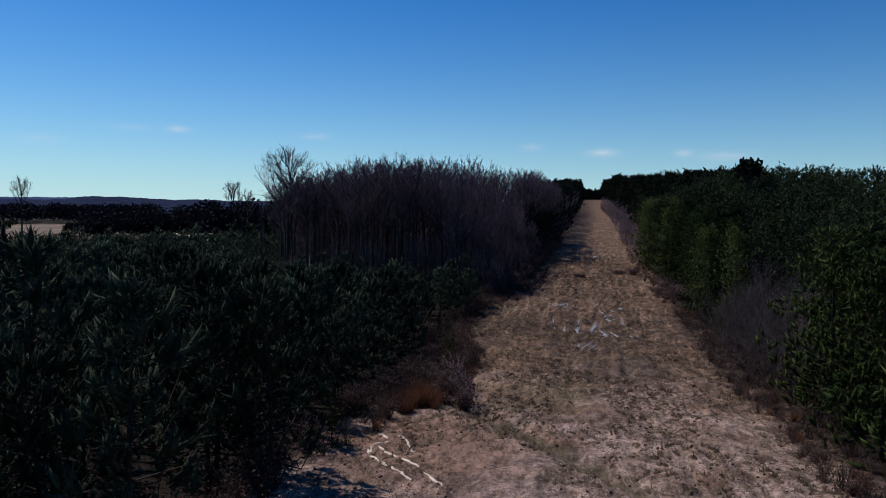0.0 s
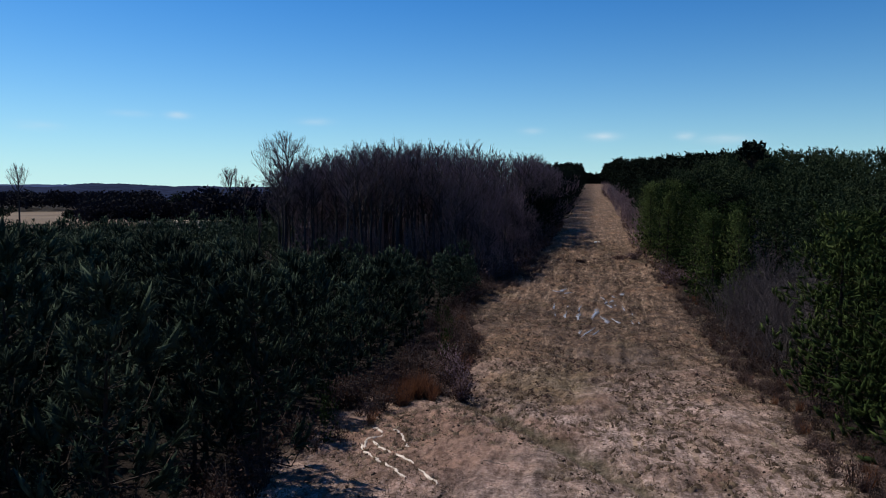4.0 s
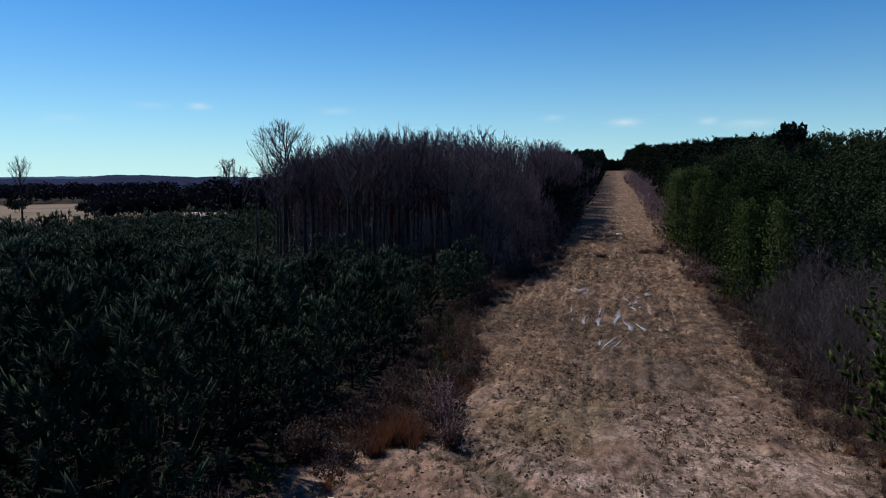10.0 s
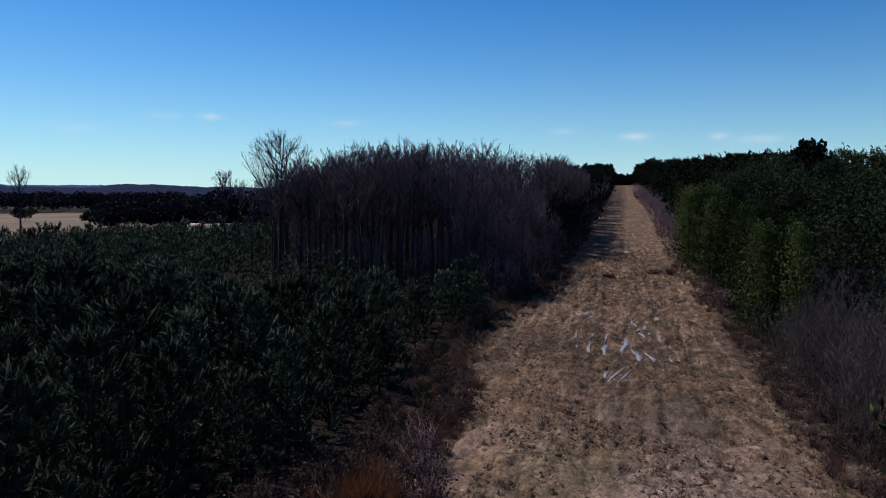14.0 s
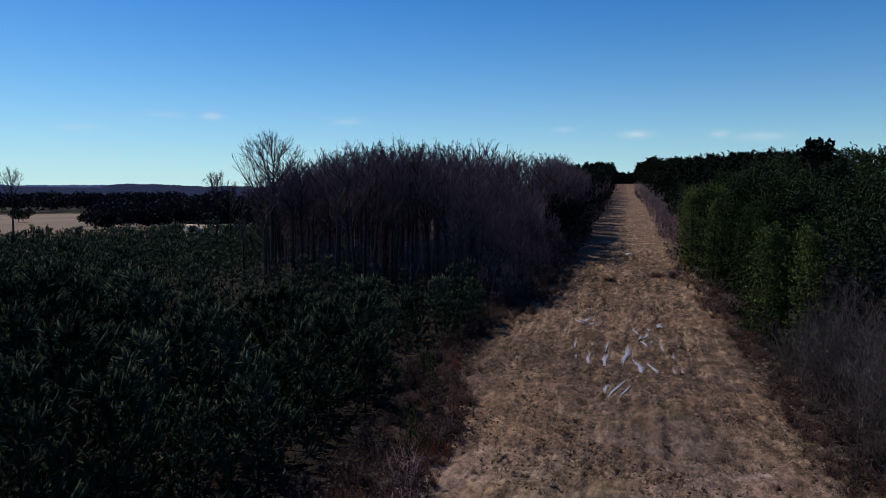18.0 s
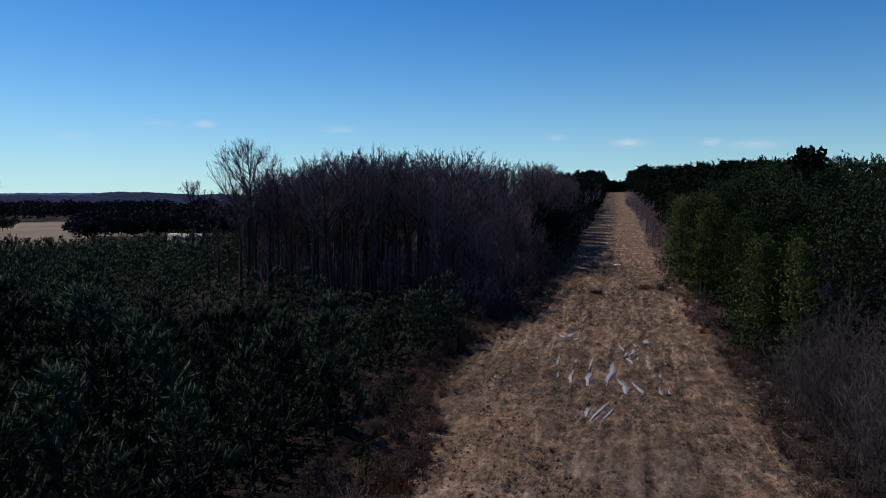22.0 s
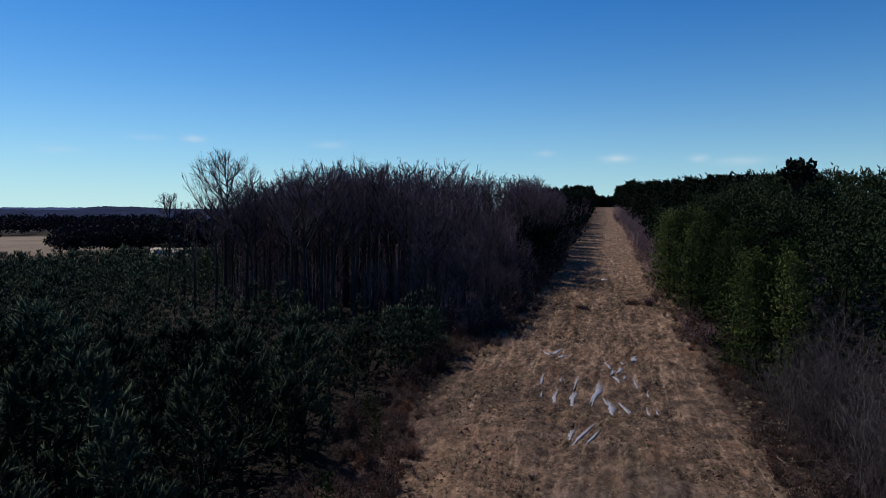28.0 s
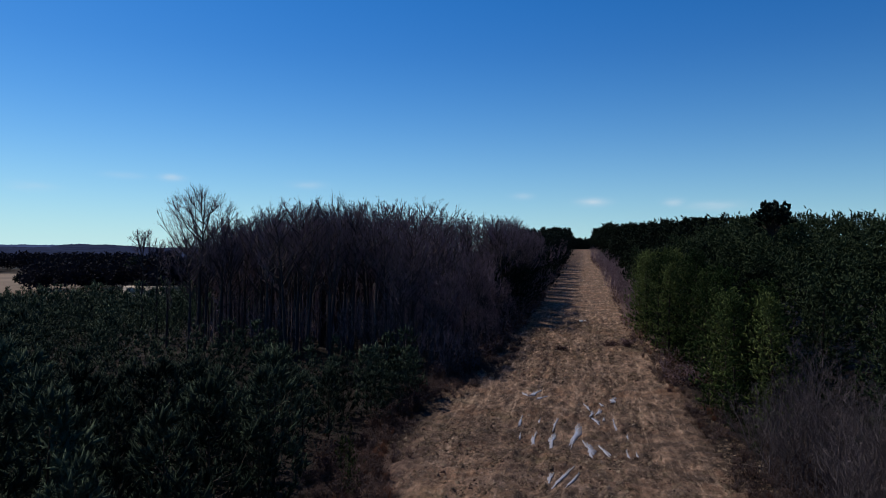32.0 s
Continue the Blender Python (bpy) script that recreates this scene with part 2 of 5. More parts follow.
def ground_material():
    m, nt, ln, p = material("dry_grass_ground", 0.95, 0.1)
    geo = nt.new("ShaderNodeNewGeometry")
    pos = geo.outputs["Position"]
    sep = nt.new("ShaderNodeSeparateXYZ")
    ln.new(pos, sep.inputs[0])
    x, y = sep.outputs[0], sep.outputs[1]
    along = nt.new("ShaderNodeMapping")
    along.inputs["Scale"].default_value = (1.0, 0.3, 1.0)
    ln.new(pos, along.inputs[0])
    streak = mnoise(nt, ln, along.outputs[0], 1.5, 5.0, 0.6)
    fine = mnoise(nt, ln, pos, 7.0, 6.0, 0.75)
    clump = mnoise(nt, ln, pos, 1.6, 5.0, 0.65)
    broad = mnoise(nt, ln, pos, 0.16, 3.0)
    grass = mramp(nt, ln, mmath(nt, ln, "MULTIPLY_ADD", streak, 0.55, mmath(nt, ln, "MULTIPLY", clump, 0.5)),
                  [(0.36, (0.020, 0.013, 0.009)), (0.5, (0.074, 0.045, 0.030)), (0.66, (0.185, 0.120, 0.082))])
    soil = mramp(nt, ln, fine, [(0.3, (0.13, 0.088, 0.070)), (0.53, (0.39, 0.288, 0.258)), (0.72, (0.68, 0.56, 0.51))])
    # bare sandy clay shows in the near part, thatch further on
    bare = mmath(nt, ln, "MULTIPLY_ADD", y, -0.026, mmath(nt, ln, "MULTIPLY_ADD", broad, 2.2, 0.25), clamp=True)
    col = mmix(nt, ln, bare, grass, soil)
    speck = mmath(nt, ln, "MULTIPLY_ADD", mnoise(nt, ln, pos, 4.2, 5.0, 0.75), 9.0, -4.95, clamp=True)
    col = mmix(nt, ln, mmath(nt, ln, "MULTIPLY", speck, 0.85), col, (0.026, 0.017, 0.012))
    pale = mmath(nt, ln, "MULTIPLY_ADD", mnoise(nt, ln, along.outputs[0], 0.9, 5.0, 0.7), 6.0, -3.6, clamp=True)
    col = mmix(nt, ln, mmath(nt, ln, "MULTIPLY", pale, 0.6), col, (0.23, 0.175, 0.135))
    lane = nt.new("ShaderNodeMapping")
    lane.inputs["Scale"].default_value = (1.0, 0.035, 1.0)
    ln.new(pos, lane.inputs[0])
    rut = mnoise(nt, ln, lane.outputs[0], 2.4, 3.0, 0.6)
    col = mmix(nt, ln, mmath(nt, ln, "MULTIPLY", mmath(nt, ln, "MULTIPLY_ADD", rut, 8.0, -4.5, clamp=True), 0.65), col, (0.27, 0.19, 0.132))
    col = mmix(nt, ln, mmath(nt, ln, "MULTIPLY", mmath(nt, ln, "MULTIPLY_ADD", rut, -6.0, 2.4, clamp=True), mmath(nt, ln, "MULTIPLY_ADD", clump, 2.0, -0.55, clamp=True)), col, (0.034, 0.023, 0.017))
    mott = mnoise(nt, ln, pos, 0.55, 5.0, 0.7)
    col = mmix(nt, ln, 1.0, col, mramp(nt, ln, mott, [(0.36, (0.50, 0.47, 0.46)), (0.5, (1.10, 1.08, 1.08)), (0.66, (1.60, 1.56, 1.54))]), "MULTIPLY")
    straw = mmath(nt, ln, "MULTIPLY_ADD", mnoise(nt, ln, pos, 15.0, 4.0, 0.8), 10.0, -5.4, clamp=True)
    col = mmix(nt, ln, mmath(nt, ln, "MULTIPLY", straw, 0.7), col, (0.38, 0.295, 0.245))
    red = mnoise(nt, ln, pos, 0.33, 3.0)
    redm = mmath(nt, ln, "MULTIPLY", mmath(nt, ln, "MULTIPLY_ADD", red, 5.0, -2.5, clamp=True), 0.65)
    col = mmix(nt, ln, redm, col, (0.13, 0.068, 0.040))
    wet = mnoise(nt, ln, pos, 0.8, 4.0)
    low = mmath(nt, ln, "MULTIPLY", mmath(nt, ln, "MULTIPLY_ADD", mmath(nt, ln, "ABSOLUTE", mmath(nt, ln, "SUBTRACT", y, 66.0)), -0.075, 1.1, clamp=True),
                mmath(nt, ln, "MULTIPLY_ADD", wet, 4.0, -1.7, clamp=True))
    col = mmix(nt, ln, mmath(nt, ln, "MULTIPLY", low, 0.88), col, (0.028, 0.020, 0.017))
    grn = mmath(nt, ln, "MULTIPLY", mmath(nt, ln, "MULTIPLY_ADD", mnoise(nt, ln, pos, 0.25, 4.0), 6.0, -3.5, clamp=True), 0.5)
    col = mmix(nt, ln, grn, col, (0.070, 0.064, 0.030))
    def patch_at(cx, cy, rx, ry, soft_):
        """A blotch with a ragged outline."""
        u = mmath(nt, ln, "DIVIDE", mmath(nt, ln, "SUBTRACT", x, cx), rx)
        v = mmath(nt, ln, "DIVIDE", mmath(nt, ln, "SUBTRACT", y, cy), ry)
        q = mmath(nt, ln, "ADD", mmath(nt, ln, "MULTIPLY", u, u), mmath(nt, ln, "MULTIPLY", v, v))
        q = mmath(nt, ln, "MULTIPLY_ADD", mott, 2.6, mmath(nt, ln, "SUBTRACT", -0.35, q))
        return mmath(nt, ln, "MULTIPLY", q, soft_, clamp=True)
    col = mmix(nt, ln, mmath(nt, ln, "MULTIPLY", patch_at(-2.2, 39.5, 3.6, 6.0, 1.2), 0.55), col, (0.125, 0.092, 0.042))
    col = mmix(nt, ln, mmath(nt, ln, "MULTIPLY", patch_at(2.6, 50.0, 4.2, 7.0, 1.1), 0.6), col, (0.050, 0.038, 0.029))
    col = mmix(nt, ln, mmath(nt, ln, "MULTIPLY", patch_at(-6.0, 27.0, 5.2, 7.5, 1.2), 0.62), col, (0.25, 0.145, 0.108))
    col = mmix(nt, ln, mmath(nt, ln, "MULTIPLY", patch_at(-5.2, 50.0, 3.0, 16.0, 1.0), 0.5), col, (0.23, 0.140, 0.092))
    col = mmix(nt, ln, mmath(nt, ln, "MULTIPLY", patch_at(-10.2, 50.0, 3.2, 17.0, 1.1), 0.85), col, (0.075, 0.043, 0.036))
    ditch = mmath(nt, ln, "ADD", mmath(nt, ln, "MULTIPLY_ADD", x, 0.81, 4.21), mmath(nt, ln, "MULTIPLY_ADD", y, 0.586, -20.1))
    ditch = mmath(nt, ln, "ABSOLUTE", mmath(nt, ln, "MULTIPLY_ADD", mott, 1.6, mmath(nt, ln, "SUBTRACT", ditch, 0.8)))
    reach_ = mmath(nt, ln, "MULTIPLY_ADD", mmath(nt, ln, "ABSOLUTE", mmath(nt, ln, "ADD", x, 1.9)), -1.0, 4.6, clamp=True)
    ditch = mmath(nt, ln, "MULTIPLY", mmath(nt, ln, "MULTIPLY_ADD", ditch, -1.7, 1.15, clamp=True), reach_)
    col = mmix(nt, ln, mmath(nt, ln, "MULTIPLY", ditch, 0.75), col, (0.062, 0.056, 0.030))
    clot = mnoise(nt, ln, along.outputs[0], 3.2, 5.0, 0.7)
    col = mmix(nt, ln, 1.0, col, mramp(nt, ln, clot, [(0.38, (0.55, 0.53, 0.51)), (0.5, (1.0, 1.0, 1.0)), (0.62, (1.42, 1.40, 1.36))]), "MULTIPLY")
    dung = mmath(nt, ln, "MULTIPLY_ADD", mnoise(nt, ln, pos, 2.7, 6.0, 0.8), 9.0, -5.35, clamp=True)
    col = mmix(nt, ln, mmath(nt, ln, "MULTIPLY", dung, 0.55), col, (0.040, 0.025, 0.018))
    chaff = mmath(nt, ln, "MULTIPLY_ADD", mnoise(nt, ln, pos, 3.4, 6.0, 0.8), 9.0, -5.35, clamp=True)
    col = mmix(nt, ln, mmath(nt, ln, "MULTIPLY", chaff, 0.55), col, (0.48, 0.39, 0.33))
    # leaf litter under the trees, with their shade painted in as near-black brown
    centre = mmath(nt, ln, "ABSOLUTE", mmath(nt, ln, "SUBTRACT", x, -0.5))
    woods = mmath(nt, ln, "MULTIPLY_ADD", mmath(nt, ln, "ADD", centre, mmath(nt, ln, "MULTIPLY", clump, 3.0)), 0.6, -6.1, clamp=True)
    shaded_litter = mramp(nt, ln, mmath(nt, ln, "MULTIPLY_ADD", fine, 0.6, mmath(nt, ln, "MULTIPLY", broad, 0.4)),
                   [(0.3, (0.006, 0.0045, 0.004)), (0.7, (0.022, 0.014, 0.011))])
    far_field = mmath(nt, ln, "MULTIPLY_ADD", y, 0.05, -9.0, clamp=True)
    westward = mmath(nt, ln, "MULTIPLY_ADD", mmath(nt, ln, "MULTIPLY_ADD", y, 0.66, x), -0.05, 0.0, clamp=True)
    rim = mmath(nt, ln, "SQRT", mmath(nt, ln, "ADD", mmath(nt, ln, "MULTIPLY", x, x), mmath(nt, ln, "MULTIPLY", y, y)))
    rim = mmath(nt, ln, "MULTIPLY_ADD", mmath(nt, ln, "MULTIPLY_ADD", broad, 60.0, rim), -0.05, 29.0, clamp=True)
    field = mmath(nt, ln, "MULTIPLY", mmath(nt, ln, "MULTIPLY", far_field, westward), rim)
    col = mmix(nt, ln, woods, col, shaded_litter)
    pasture = mramp(nt, ln, mnoise(nt, ln, pos, 0.02, 4.0), [(0.35, (0.105, 0.075, 0.052)), (0.65, (0.17, 0.126, 0.092))])
    col = mmix(nt, ln, field, col, pasture)
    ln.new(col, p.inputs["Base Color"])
    bump = nt.new("ShaderNodeBump")
    bump.inputs["Strength"].default_value, bump.inputs["Distance"].default_value = 1.0, 0.16
    ln.new(mmath(nt, ln, "MULTIPLY_ADD", clump, 0.35, mmath(nt, ln, "MULTIPLY", fine, 0.8)), bump.inputs["Height"])
    ln.new(bump.outputs[0], p.inputs["Normal"])
    return m


GROUND = ground_material()


def plain(name, col, rough=0.8, spec=0.3, var=0.3, scale=3.0):
    m, nt, ln, p = material(name, rough, spec)
    geo = nt.new("ShaderNodeNewGeometry")
    n = mnoise(nt, ln, geo.outputs["Position"], scale, 5.0)
    lo = tuple(c * (1 - var) for c in col)
    hi = tuple(min(1, c * (1 + var)) for c in col)
    ln.new(mramp(nt, ln, n, [(0.3, lo), (0.7, hi)]), p.inputs["Base Color"])
    return m


def water_material():
    m, nt, ln, p = material("muddy_water", 0.03, 0.5)
    p.inputs["Base Color"].default_value = (0.27, 0.26, 0.28, 1)
    p.inputs["IOR"].default_value = 1.33
    geo = nt.new("ShaderNodeNewGeometry")
    bump = nt.new("ShaderNodeBump")
    bump.inputs["Strength"].default_value, bump.inputs["Distance"].default_value = 0.06, 0.01
    ln.new(mnoise(nt, ln, geo.outputs["Position"], 9.0, 2.0), bump.inputs["Height"])
    ln.new(bump.outputs[0], p.inputs["Normal"])
    return m


WATER = water_material()
SAND = plain("pale_wet_sand", (0.56, 0.47, 0.40), 0.6, 0.4, 0.25, 8.0)
# blue distance haze is put into the hills' base colours, more in the far one
HILL_NEAR_HAZED = plain("wooded_hill", (0.020, 0.026, 0.052), 1.0, 0.0, 0.4, 0.03)
HILL_FAR_HAZED = plain("haze_painted_hill", (0.040, 0.056, 0.115), 1.0, 0.0, 0.25, 0.012)
STICK = bark_material("weathered_stick", (0.045, 0.036, 0.031), (0.17, 0.138, 0.115), 20.0)
CLOD = plain("dark_dirt", (0.035, 0.025, 0.020), 0.95, 0.1, 0.4, 9.0)
ROCK = plain("white_limestone", (0.75, 0.72, 0.68), 0.8, 0.3, 0.15, 6.0)

# ---- mesh tools ----
rng = np.random.default_rng(7)


def mesh_from(name, verts, tris, mat, smooth=False):
    """A triangle mesh from numpy arrays."""
    me = bpy.data.meshes.new(name)
    verts, tris = np.asarray(verts, np.float32), np.asarray(tris, np.int32)
    me.vertices.add(len(verts))
    me.vertices.foreach_set("co", verts.ravel())
    me.loops.add(tris.size)
    me.loops.foreach_set("vertex_index", tris.ravel())
    me.polygons.add(len(tris))
    me.polygons.foreach_set("loop_start", np.arange(0, tris.size, 3, dtype=np.int32))
    if smooth:
        me.polygons.foreach_set("use_smooth", np.ones(len(tris), bool))
    me.update(calc_edges=True)
    me.validate()
    me.materials.append(mat)
    return me


class Geo:
    """Collects pieces of vertices and triangles."""

    def __init__(self):
        self.v, self.t, self.n = [], [], 0

    def add(self, v, t):
        v, t = np.asarray(v, float).reshape(-1, 3), np.asarray(t, int).reshape(-1, 3)
        self.v.append(v)
        self.t.append(t + self.n)
        self.n += len(v)

    def arrays(self):
        if not self.v:
            return np.zeros((0, 3)), np.zeros((0, 3), int)
        return np.concatenate(self.v), np.concatenate(self.t)

    def tube(self, pts, radii, sides):
        """A tapering round stem through the points; a last radius of 0 ends in a tip."""
        pts = np.asarray(pts, float)
        k = len(pts)
        tan = np.gradient(pts, axis=0)
        tan /= np.linalg.norm(tan, axis=1)[:, None] + 1e-9
        ref = np.array([1.0, 0, 0]) if abs(tan[0, 2]) > 0.7 else np.array([0, 0, 1.0])
        u = np.cross(tan, ref)
        u /= np.linalg.norm(u, axis=1)[:, None] + 1e-9
        w = np.cross(tan, u)
        a = np.arange(sides) * 2 * np.pi / sides
        tip = radii[-1] == 0
        rings = k - 1 if tip else k
        v = [pts[i] + radii[i] * (np.cos(a)[:, None] * u[i] + np.sin(a)[:, None] * w[i]) for i in range(rings)]
        t = []
        for i in range(rings - 1):
            for j in range(sides):
                p0, p1 = i * sides + j, i * sides + (j + 1) % sides
                t += [(p0, p1, p1 + sides), (p0, p1 + sides, p0 + sides)]
        v = np.concatenate(v)
        if tip:
            v = np.concatenate([v, pts[-1:]])
            b = (rings - 1) * sides
            t += [(b + j, b + (j + 1) % sides, len(v) - 1) for j in range(sides)]
        self.add(v, t)

    def blades(self, base, direction, length, width, r, face=None):
        """Narrow pointed blades (needle bundles, grass, leaves), one triangle each; face: the way their flat sides look, roughly."""
        n = len(base)
        d = direction / (np.linalg.norm(direction, axis=1)[:, None] + 1e-9)
        side = np.cross(d, r.normal(size=(n, 3)) if face is None else face + r.normal(0, 0.3, (n, 3)))
        side /= np.linalg.norm(side, axis=1)[:, None] + 1e-9
        hw = (np.asarray(width) * 0.5 * np.ones(n))[:, None]
        ln_ = (np.asarray(length) * np.ones(n))[:, None]
        v = np.stack([base - side * hw, base + side * hw, base + d * ln_], 1).reshape(-1, 3)
        self.add(v, np.arange(n * 3).reshape(-1, 3))

    def brushes(self, at, way, length, count, width, r, fat=0.17, sides=5, rings=2):
        """Needle plumes: a ragged dense spindle round each shoot, with loose narrow needles that stand out from it."""
        n = len(at)
        at, ax = np.asarray(at, float), unit(np.asarray(way, float))
        u = unit(np.cross(ax, r.normal(size=(n, 3))))
        v = np.cross(ax, u)
        size = (np.asarray(length) * np.ones(n))[:, None, None]
        steps = np.array([(0.22, 1.0), (0.62, 0.85)] if rings == 2 else [(0.35, 1.1)])
        turn = (np.arange(sides) * 6.2832 / sides)[None, :] + r.uniform(0, 6.28, (n, 1))
        pts = [(at - ax * 0.12 * size[:, 0])[:, None]]
        for k, (f, w) in enumerate(steps):
            e = np.cos(turn + 0.6 * k)[:, :, None] * u[:, None] + np.sin(turn + 0.6 * k)[:, :, None] * v[:, None]
            pts.append(at[:, None] + ax[:, None] * size * (f + r.normal(0, 0.07, (n, sides, 1))) + e * size * fat * w * r.uniform(0.55, 1.35, (n, sides, 1)))
        pts.append((at + ax * size[:, 0] * r.uniform(0.9, 1.1, (n, 1)))[:, None])
        pts = np.concatenate(pts, 1)
        tri = []
        for j in range(sides):
            q = (j + 1) % sides
            tri.append((0, 1 + q, 1 + j))
            for k in range(rings - 1):
                o = 1 + k * sides
                tri += [(o + j, o + q, o + sides + q), (o + j, o + sides + q, o + sides + j)]
            o = 1 + (rings - 1) * sides
            tri.append((o + j, o + q, pts.shape[1] - 1))
        tri = np.array(tri)
        self.add(pts.reshape(-1, 3), (tri[None] + (np.arange(n) * pts.shape[1])[:, None, None]).reshape(-1, 3))
        if not count:
            return
        f = r.random((n, count, 1))
        turn = r.uniform(0, 6.28, (n, count, 1))
        e = np.cos(turn) * u[:, None] + np.sin(turn) * v[:, None]
        base = at[:, None] + ax[:, None] * (f * 0.9 - 0.1) * size + e * fat * 0.5 * size
        d = ax[:, None] * 0.8 + e * 0.85 + r.normal(0, 0.3, (n, count, 3))
        self.blades(base.reshape(-1, 3), d.reshape(-1, 3), (size * r.uniform(0.3, 0.5, (n, count, 1))).ravel(), width * r.uniform(0.7, 1.3, n * count), r, e.reshape(-1, 3))

    def rods(self, base, tip, width, r, sides=3):
        """Thin straight twigs that taper to a point; flat slips when sides is 1."""
        n = len(base)
        d = unit(tip - base)
        side = unit(np.cross(d, r.normal(size=(n, 3))))
        up = np.cross(d, side)
        w = (np.asarray(width) * 0.5 * np.ones(n))[:, None]
        if sides == 1:
            v = np.stack([base - side * w, base + side * w, tip], 1).reshape(-1, 3)
            self.add(v, np.arange(n * 3).reshape(-1, 3))
            return
        v = np.stack([base + side * w, base - side * w * 0.5 + up * w * 0.87, base - side * w * 0.5 - up * w * 0.87, tip], 1).reshape(-1, 3)
        i = np.arange(n)[:, None] * 4
        self.add(v, np.concatenate([i + [0, 1, 3], i + [1, 2, 3], i + [2, 0, 3]], 1).reshape(-1, 3))

    def leaves(self, base, direction, length, width, r):
        """Lens-shaped leaves or sprays of two triangles each, folded along the middle."""
        n = len(base)
        d = direction / (np.linalg.norm(direction, axis=1)[:, None] + 1e-9)
        side = np.cross(d, r.normal(size=(n, 3)))
        side /= np.linalg.norm(side, axis=1)[:, None] + 1e-9
        up = np.cross(side, d)
        hw = (np.asarray(width) * 0.5 * np.ones(n))[:, None]
        ln_ = (np.asarray(length) * np.ones(n))[:, None]
        mid = base + d * ln_ * 0.5 + up * hw * 0.35
        v = np.stack([base, mid - side * hw, base + d * ln_, mid + side * hw], 1).reshape(-1, 3)
        i = np.arange(n)[:, None] * 4
        self.add(v, np.concatenate([i + [0, 1, 2], i + [0, 2, 3]], 1).reshape(-1, 3))


def part(name, geo, mat, parent, label="", smooth=False):
    """Links collected geometry, or a finished mesh, as one mesh object under a thing."""
    me = geo if isinstance(geo, bpy.types.Mesh) else mesh_from(name, *geo.arrays(), mat, smooth)
    ob = new(name, me)
    ob.parent = parent
    if label:
        tagged(ob, label)
    return ob


def place(x, y, z, turn=0.0, s=1.0, lean=0.0):
    return Matrix.Translation((x, y, z)) @ Matrix.Rotation(turn, 4, "Z") @ Matrix.Rotation(lean, 4, "X") @ Matrix.Scale(s, 4)


def put_copies(first, spots):
    """Sets the first thing on the first spot and copies of it on the others; a spot is a matrix."""
    made = [first]
    for m in spots[1:]:
        c = copy_thing(first, m)
        c.matrix_basis = m
        made.append(c)
    first.matrix_basis = spots[0]
    return made


def spread(templates, spots):
    """Tiles plant shapes over the spots (x, y, z, turn, scale) as one set of arrays."""
    vs, ts, n = [], [], 0
    spots = np.asarray(spots, float)
    pick = rng.integers(0, len(templates), len(spots))
    for k, (v, t) in enumerate(templates):
        s = spots[pick == k]
        if not len(s) or not len(v):
            continue
        c, q = np.cos(s[:, 3])[:, None], np.sin(s[:, 3])[:, None]
        sc = s[:, 4][:, None]
        X = (v[None, :, 0] * c - v[None, :, 1] * q) * sc + s[:, 0][:, None]
        Y = (v[None, :, 0] * q + v[None, :, 1] * c) * sc + s[:, 1][:, None]
        Z = v[None, :, 2] * sc + s[:, 2][:, None]
        vs.append(np.stack([X, Y, Z], 2).reshape(-1, 3))
        ts.append((t[None] + (np.arange(len(s)) * len(v))[:, None, None] + n).reshape(-1, 3))
        n += len(s) * len(v)
    return np.concatenate(vs), np.concatenate(ts)


# ---- ground ----
PROF_Y = [-400, 0, 28, 41, 51, 58, 66, 72, 80, 98, 120, 180, 300, 420, 600, 1200, 4000]
PROF_Z = [6.0, 3.6, 2.3, 1.5, 0.9, 0.7, 0.5, 0.5, 1.2, 2.9, 4.0, 7.0, 12.7, 19.3, 19.8, 10.0, 4.0]
WEST_Y = [-400, 0, 60, 100, 180, 290, 450, 700, 1200, 4000]
WEST_Z = [4.0, 3.2, 1.1, 1.0, 0.6, 1.5, 3.0, 4.0, 6.0, 6.0]
PUDDLES = [  # centre x, y, half width, half length, turn in degrees
    (-3.4, 80.2, 0.34, 1.1, -16), (-2.7, 80.9, 0.4, 1.2, 20), (-2.1, 79.6, 0.24, 0.8, 30), (-3.3, 73.0, 0.14, 2.0, 3), (-1.95, 73.2, 0.09, 1.0, 2), (-2.05, 68.5, 0.2, 1.9, 2),
    (-0.85, 68.2, 0.3, 2.1, 3), (-0.8, 72.6, 0.14, 1.8, 5), (0.65, 70.2, 0.33, 3.6, 6), (1.5, 66.4, 0.42, 1.8, -4), (2.4, 66.2, 0.18, 1.5, -10),
    (1.4, 77.6, 0.18, 1.0, -8), (1.75, 75.7, 0.2, 0.9, 6), (2.3, 76.4, 0.24, 1.2, 9), (2.5, 78.3, 0.14, 0.7, -5), (2.0, 73.9, 0.26, 1.0, -12), (2.6, 74.4, 0.12, 0.7, 8), (-3.0, 68.9, 0.1, 0.8, 2), (4.0, 70.1, 0.1, 0.9, 4), (3.5, 79.7, 0.4, 1.0, 14), (3.3, 73.0, 0.12, 1.7, 2),
    (0.02, 59.8, 0.17, 2.0, 14), (0.55, 59.3, 0.1, 1.5, 15), (-0.62, 59.5, 0.22, 0.9, 4), (3.75, 65.6, 0.1, 0.9, 0), (4.3, 65.7, 0.08, 0.7, 0)]


def smooth_step(v, a, b):
    s = np.clip((v - a) / (b - a), 0, 1)
    return s * s * (3 - 2 * s)


def broad_interp(y, ys, zs):
    """The profile with its kinks rounded off."""
    out = 0
    for d in (-5, -2.5, 0, 2.5, 5):
        out = out + np.interp(y + d, ys, zs)
    return out / 5


